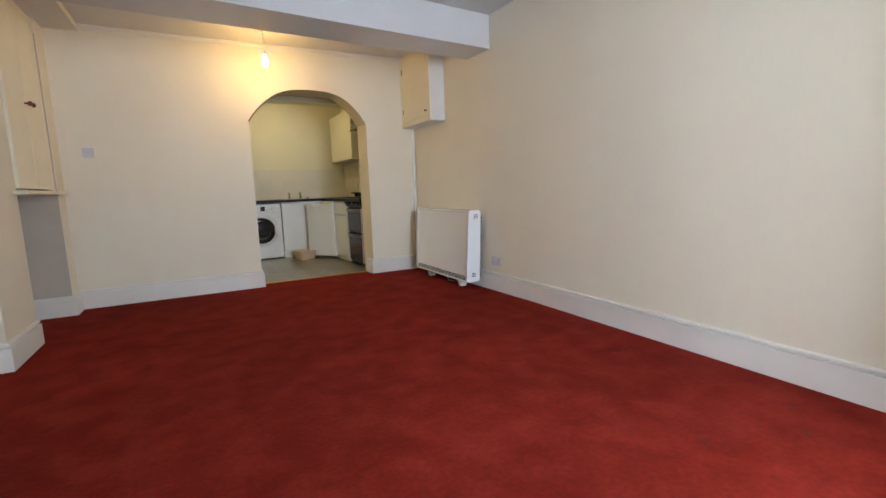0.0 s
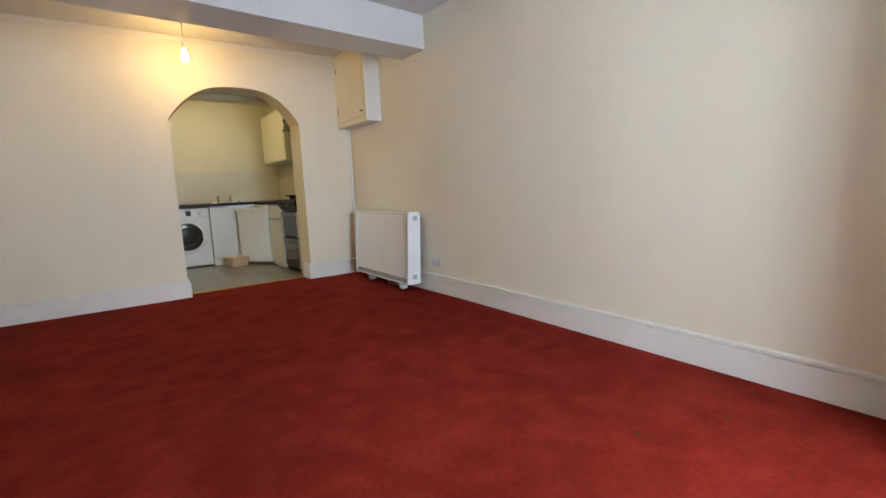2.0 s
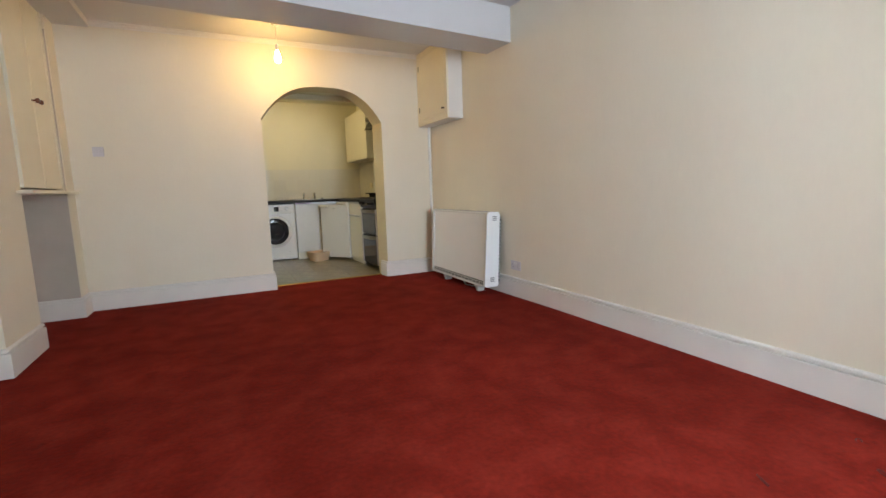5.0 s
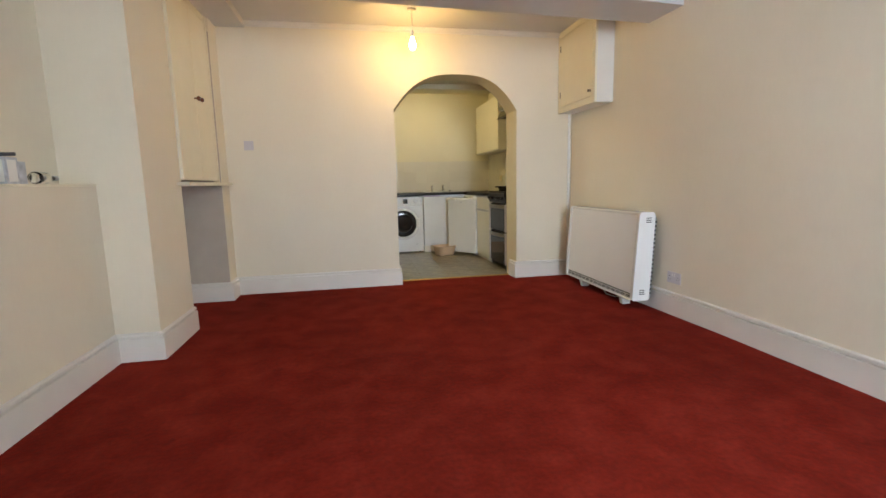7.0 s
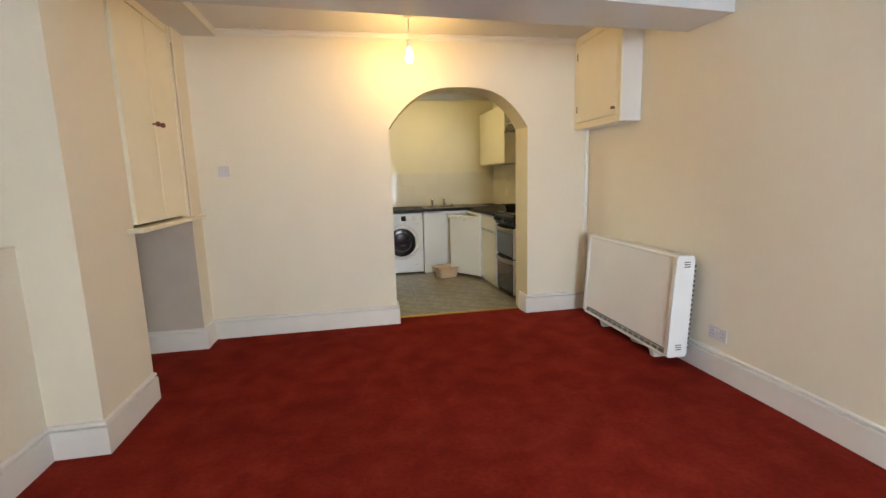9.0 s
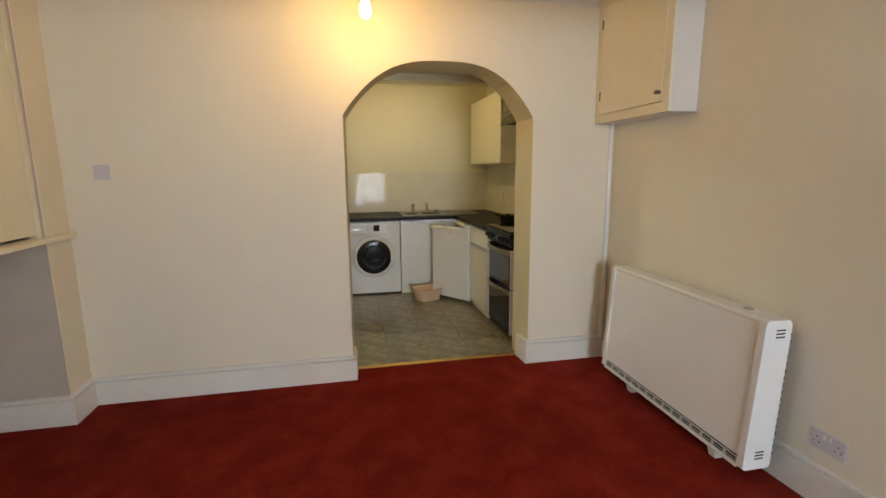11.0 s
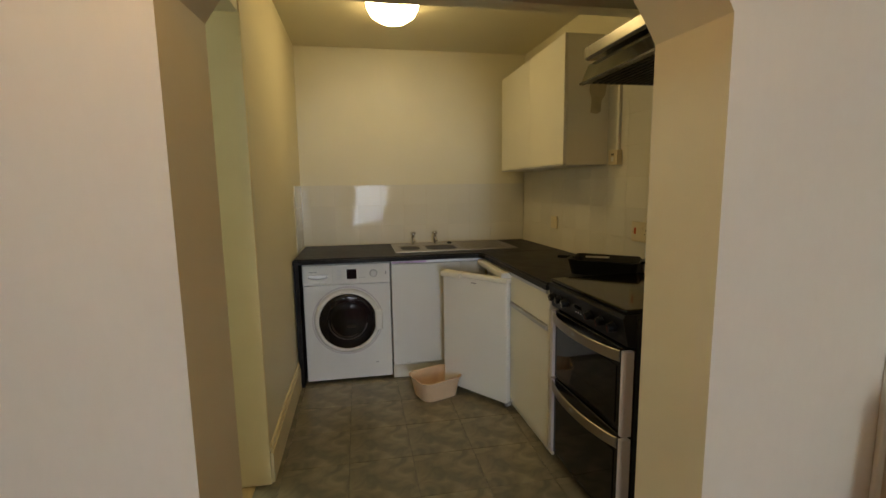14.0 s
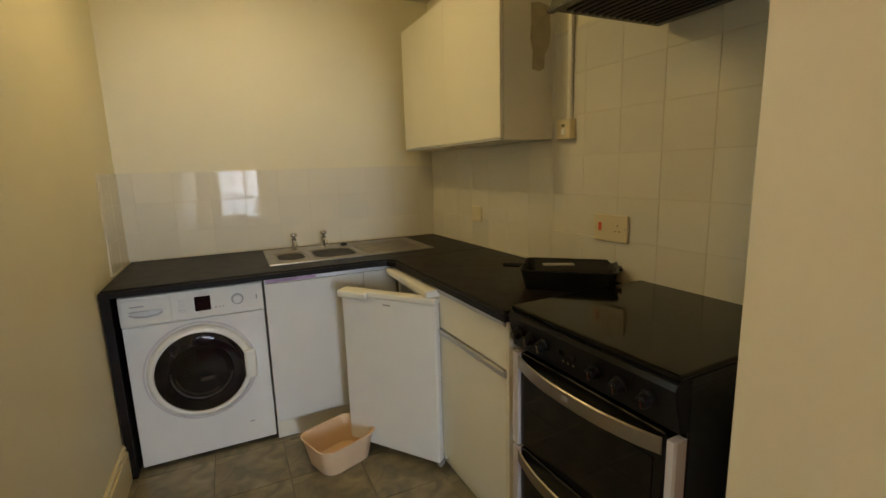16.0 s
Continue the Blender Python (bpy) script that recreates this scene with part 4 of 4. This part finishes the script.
def wall_cabinet():
    w = thing("wall_cabinet", (2.7, 8.5, 1.5), "cream-white two-door kitchen wall cabinet", "kitchen cabinet")
    x, y0, y1, z0, z1 = 2.56, 7.90, 9.08, 1.515, 2.245
    bm = prism([(x, y0), (RX(y0) - 0.006, y0), (RX(y1) - 0.006, y1), (x, y1)], "z", z0 - 0.014, z1)
    part("carcass", bm, UNIT, w)
    edge = [(2.700, 2.075), (2.742, 2.082), (2.800, 2.070), (2.806, 1.960), (2.798, 1.905), (2.776, 1.872), (2.772, 1.810), (2.748, 1.796), (2.708, 1.802), (2.712, 1.880), (2.697, 1.930), (2.704, 2.000)]
    part("patch", prism(edge, "y", y0 - 0.0015, y0 + 0.001), STAIN, w, "yellow-brown stain mark on the end panel")
    part("door", B(x - 0.019, x - 0.002, y0 + 0.001, 8.452, z0 - 0.006, z1, 0.002, 1), UNIT, w)
    part("door", B(x - 0.017, x - 0.002, 8.456, y1, z0 - 0.004, z1, 0.002, 1), UNIT, w)
    part("pelmet", B(x - 0.019, x - 0.001, y0 + 0.001, y1, z0 - 0.016, z0 - 0.008), ALU, w, "thin light strip under the doors")


wall_cabinet()

# wall fittings in the kitchen
def on_east(y, z, off=0.011):
    return pose(RX(y) - 0.004 - off, y, z, 90, 0, -88.28)


p, bit = face_plate("cooker_switch", "cream cooker control switch with a red rocker on the tiles", on_east(7.525, 1.125), 0.172, 0.108,
                    [(-0.052, 0.004, 0.016, 0.034, RED), (0.01, 0.022, 0.010, 0.018, AGED)], AGED, "cooker switch")
for dx, dy, ww, hh in ((0.038, 0.012, 0.004, 0.009), (0.027, -0.010, 0.008, 0.004), (0.049, -0.010, 0.008, 0.004)):
    bit("pin_hole", B(dx - ww / 2, dx + ww / 2, dy - hh / 2, dy + hh / 2, 0.0095, 0.0104), DARK)
face_plate("spur_switch", "small cream switched outlet on the splashback tiles", on_east(8.57, 1.105), 0.10, 0.09, [(0, 0, 0.014, 0.028, AGED)], AGED, "switch")
sp = thing("fused_spur", (2.80, 7.79, 1.53), "cream surface-mounted fused spur box with cable", "spur box")
q = part("box", B(-0.043, 0.043, -0.043, 0.043, 0.0, 0.035, 0.004), AGED, sp)
q.matrix_basis = on_east(7.79, 1.535, 0.004)
q = part("fuse_mark", B(-0.010, 0.010, 0.012, 0.022, 0.034, 0.037), DARK, sp)
q.matrix_basis = on_east(7.79, 1.535, 0.004)
q = part("rocker", B(-0.012, 0.012, -0.022, 0.004, 0.034, 0.038, 0.002, 1), PLASTIC, sp)
q.matrix_basis = on_east(7.79, 1.535, 0.004)
cb = B(RX(7.8) - 0.028, RX(7.8) - 0.010, 7.764, 7.786, 1.575, 2.02, 0.003, 1)
single("cable_trunking", cb, UNIT, "thin cream cable clipped up the wall from the spur box", "cable")
cb = tube([(RX(7.8) - 0.019, 7.775, 2.015), (RX(7.7) - 0.019, 7.745, 2.04), (RX(7.5) - 0.018, 7.55, 2.02), (RX(7.3) - 0.018, 7.34, 1.99)], 0.005)
single("hood_cable", cb, AGED, "cream flex bending across to the cooker hood", "cable", smooth=True)


def dish(name, m, w, d, h, t, mat, label, category, taper=0.82, lip=0.012, rc=0.06):
    bm = bmesh.new()
    rows = []
    prof = [(taper, 0.0, 0), (taper + (1 - taper) * 0.9, h * 0.93, 0), (1.0, h - 0.003, lip), (1.0, h, lip), (1.0, h, 0), (taper + (1 - taper) * 0.9, h * 0.9, -t), (taper + 0.01, t, -t)]
    for k, z, off in prof:
        a, b = w / 2 * k + off, d / 2 * k + off
        r = min(rc, a, b)
        pts = []
        for cx, cy, a0 in ((a - r, b - r, 0), (-a + r, b - r, 90), (-a + r, -b + r, 180), (a - r, -b + r, 270)):
            for i in range(6):
                an = radians(a0 + 18 * i)
                pts.append(bm.verts.new(m @ Vector((cx + r * math.cos(an), cy + r * math.sin(an), z))))
        rows.append(pts)
    for a, b in zip(rows, rows[1:]):
        for i in range(len(a)):
            bm.faces.new((a[i], a[(i + 1) % len(a)], b[(i + 1) % len(a)], b[i]))
    bm.faces.new(rows[0][::-1])
    bm.faces.new(rows[-1])
    return bm


single("washing_up_bowl", dish("bowl", pose(1.805, 8.220, 0.0, 0, 0, 20), 0.295, 0.25, 0.135, 0.004, PEACH, "", "", 0.84, 0.007), PEACH, "peach plastic washing-up bowl standing on the vinyl floor", "bowl", smooth=True)
tr = thing("griddle_pan", (2.68, 7.64, WT), "black oblong pan with a short handle on the worktop", "pan")
TM = pose(2.640, 7.555, WT, 0, 0, 137)
part("pan_body", dish("pan", TM, 0.36, 0.25, 0.080, 0.005, PAN, "", "", 0.9, 0.004, 0.03), PAN, tr, "", True)
hd = part("handle", B(0.170, 0.265, -0.018, 0.018, 0.064, 0.082, 0.007), PAN, tr)
hd.matrix_basis = TM
hd = part("lug", B(-0.20, -0.17, -0.03, 0.03, 0.066, 0.078, 0.004), PAN, tr)
hd.matrix_basis = TM
sl = single("spatula", box(bmesh.new(), -0.02, 0.10, -0.018, 0.018, 0.084, 0.088, 0.001, 1), STEEL, "steel spatula lying across the black pan", "utensil")
sl.matrix_basis = TM @ pose(0, 0.02, 0, 0, 0, 14)


def dome_light(name, x, y, z, r, mat, label):
    d = thing(name, (x, y, z), label, "ceiling light")
    part("base", lathe([(0, 0), (r + 0.008, 0), (r + 0.008, -0.018), (r, -0.022), (0, -0.022)], pose(x, y, z), 36), PLASTIC, d, "", True)
    part("diffuser", lathe([(r, -0.02), (r * 0.97, -0.052), (r * 0.82, -0.095), (r * 0.5, -0.128), (0, -0.140)], pose(x, y, z), 36), mat, d, "glowing opal diffuser", True)


dome_light("ceiling_light", 1.585, 8.22, KZ, 0.160, DOMEGLOW, "round lit opal ceiling light in the kitchen")
dome_light("bathroom_light", -0.50, 7.95, 2.56, 0.08, BATHGLOW, "round lit ceiling light in the bathroom")

# bathroom things
def bath():
    b = thing("bath", (0, 8.8, 0), "white acrylic bath with a plain side panel", "bath")
    x0, x1, y0, y1, z = -0.95, 0.775, 8.455, 9.145, 0.55
    part("side_panel", prism([(8.385, 0.005), (8.41, 0.005), (8.475, 0.53), (8.46, 0.53), (8.43, 0.20), (8.40, 0.19)], "x", x0, x1), BATHWHITE, b, "white moulded bath panel")
    m = pose((x0 + x1) / 2, (y0 + y1) / 2, 0.12)
    part("tub", dish("tub", m, x1 - x0 - 0.13, y1 - y0 - 0.13, 0.425, 0.01, None, "", "", 0.86, 0.0, 0.12), BATHWHITE, b, "", True)
    rim = bmesh.new()
    box(rim, x0, x1, y0, y0 + 0.07, 0.52, z, 0.01, 3)
    box(rim, x0, x1, y1 - 0.07, y1, 0.52, z, 0.01, 3)
    box(rim, x0, x0 + 0.07, y0 + 0.06, y1 - 0.06, 0.52, z, 0.01, 3)
    box(rim, x1 - 0.07, x1, y0 + 0.06, y1 - 0.06, 0.52, z, 0.01, 3)
    part("rim", rim, BATHWHITE, b)


bath()


def basin():
    b = thing("washbasin", (0.62, 8.05, 0), "white ceramic pedestal washbasin beside the partition", "washbasin")
    M = pose(0.60, 8.06, 0.0) @ Matrix.Diagonal((0.72, 1.0, 1, 1))
    part("bowl", lathe([(0.0, 0.63), (0.07, 0.64), (0.14, 0.68), (0.21, 0.745), (0.25, 0.80), (0.258, 0.818), (0.25, 0.826), (0.228, 0.824), (0.21, 0.80), (0.15, 0.72), (0.05, 0.69), (0, 0.69)], M, 40), CERAMIC, b, "", True)
    part("back_ledge", B(0.66, 0.78, 7.84, 8.28, 0.72, 0.832, 0.02, 3), CERAMIC, b)
    P = pose(0.69, 8.04, 0.0) @ Matrix.Diagonal((0.85, 1.0, 1, 1))
    part("pedestal", lathe([(0.0, 0), (0.10, 0), (0.098, 0.04), (0.07, 0.12), (0.066, 0.45), (0.085, 0.60), (0.11, 0.68), (0, 0.69)], P, 28), CERAMIC, b, "", True)


basin()
bmt = B(-0.35, 0.47, 7.72, 8.32, 0.004, 0.022, 0.008, 2)
single("bath_mat", bmt, MATCLOTH, "white cotton bath mat on the bathroom floor", "bath mat")
tm = thing("hanging_bath_mat", (0.0, 8.44, 0.55), "pale rubber bath mat hanging over the bath rim", "bath mat")
part("sheet", B(-0.32, 0.145, 8.40, 8.406, 0.32, 0.548, 0.002, 1, turn=Matrix.Translation((0, 8.44, 0.55)) @ pose(0, 0, 0, -6) @ Matrix.Translation((0, -8.43, -0.55))), RUBBERMAT, tm)
for k in range(5):
    a = 2 * math.pi * k / 5
    part("dot", lathe([(0, 0.003), (0.007, 0.003), (0.007, 0)], pose(0.085 + 0.026 * math.cos(a), 8.408, 0.39 + 0.026 * math.sin(a), 90, 0, 0), 10), ALU, tm)
part("fold", B(-0.32, 0.145, 8.442, 8.53, 0.551, 0.557, 0.002, 1), RUBBERMAT, tm)

# kitchen floor tiles
def tile_mesh(name, mat, w, h, t, bev):
    bm = bmesh.new()
    lo = [bm.verts.new((x, y, 0)) for x, y in ((0, 0), (w, 0), (w, h), (0, h))]
    hi = [bm.verts.new((x, y, t - bev)) for x, y in ((0, 0), (w, 0), (w, h), (0, h))]
    tp = [bm.verts.new((x, y, t)) for x, y in ((bev, bev), (w - bev, bev), (w - bev, h - bev), (bev, h - bev))]
    for a, b in ((lo, hi), (hi, tp)):
        for i in range(4):
            bm.faces.new((a[i], a[(i + 1) % 4], b[(i + 1) % 4], b[i]))
    bm.faces.new(tp)
    return mesh_of(name, bm, mat)


TS = 0.32
cache = {}


def piece(name, parent, m, w, h, t, bev, mat, g):
    key = (round(w, 4), round(h, 4), mat.name)
    if key not in cache:
        cache[key] = tile_mesh(name, mat, w - g, h - g, t, bev)
    ob = new(name, cache[key])
    ob.matrix_basis = m
    ob.parent = parent


rnd = random.Random(5)
for i in range(-3, 5):
    for j in range(-5, 6):
        x0, y0 = 1.57 + TS * i, 7.85 + TS * j
        x1, y1 = x0 + TS, y0 + TS
        x0, x1 = max(x0, 0.80), min(x1, 3.0)
        y0, y1 = max(y0, 6.553), min(y1, 9.2)
        if x1 - x0 > 0.03 and y1 - y0 > 0.03:
            piece("tile", sub, pose(x0, y0, -0.006), x1 - x0, y1 - y0, 0.0055, 0.001, VINYL, 0.003)


# splashback tiles
def splash(name, label, origin, along, length, spans, w, h, z_base, first):
    """Tiles on a wall: origin at the floor, along in degrees, spans of (from, to, top)."""
    root = None
    nx = math.ceil(length / w) + 2
    for s0, s1, zt in spans:
        bk = box(bmesh.new(), s0, s1, WT + 0.001, zt, 0.0, 0.0054)
        F = Matrix.Translation(origin) @ pose(0, 0, 0, 0, 0, along) @ pose(0, 0, 0, 90, 0, 0)
        me = mesh_of(name, bk, GROUT)
        ob = tagged(new(name, me), label, "tiles", kind="structure")
        ob.matrix_basis = F
        for i in range(-1, nx):
            for k in range(-2, 8):
                a0, a1 = max(first + w * i, s0), min(first + w * (i + 1), s1)
                b0, b1 = max(z_base + h * k, WT + 0.002), min(z_base + h * (k + 1), zt)
                if a1 - a0 > 0.012 and b1 - b0 > 0.012:
                    t = rnd.uniform(-0.22, 0.22)
                    m = pose(a0 + 0.0008, b0 + 0.0008, 0.002, t, rnd.uniform(-0.22, 0.22), 0)
                    piece("tile", ob, m, a1 - a0, b1 - b0, 0.005, 0.0008, TILE, 0.0018)


splash("splashback_back", "glossy white glazed tiles behind the sink", (0.885, KY, 0), 0, 1.92, [(0.0, RX(KY) - 0.885 - 0.012, 1.405)], 0.19, 0.171, 1.065, -0.115)
splash("splashback_return", "glossy white glazed tiles on the partition", (0.885, 8.79, 0), 90, 0.42, [(0.0, 0.41, 1.405)], 0.19, 0.171, 1.065, 0.03)
L = KY - 6.63
splash("splashback_side", "glossy cream-white glazed tiles beside the cooker", (RX(KY) - 0.004, KY - 0.006, 0), -88.28, L, [(0.0, 1.30, 1.50), (1.30, L - 0.01, 1.95)], 0.19, 0.171, 1.08, -0.01)

# sealant between the worktop and the tiles
bead = bmesh.new()
box(bead, 0.893, RX(KY) - 0.012, KY - 0.014, KY - 0.006, WT, WT + 0.007, 0.002, 1)
structure("trim", bead, GROUT, "thin white sealant bead behind the worktop", "sealant")
side = prism([(RX(7.33) - 0.011, 7.33), (RX(KY - 0.014) - 0.011, KY - 0.014), (RX(KY - 0.014) - 0.019, KY - 0.014), (RX(7.33) - 0.019, 7.33)], "z", WT, WT + 0.007)
structure("trim", side, GROUT, "thin white sealant bead along the side tiles", "sealant")
bead = B(0.893, 0.899, 8.80, KY - 0.014, WT, WT + 0.007, 0.002, 1)
structure("trim", bead, GROUT, "thin white sealant bead by the partition", "sealant")
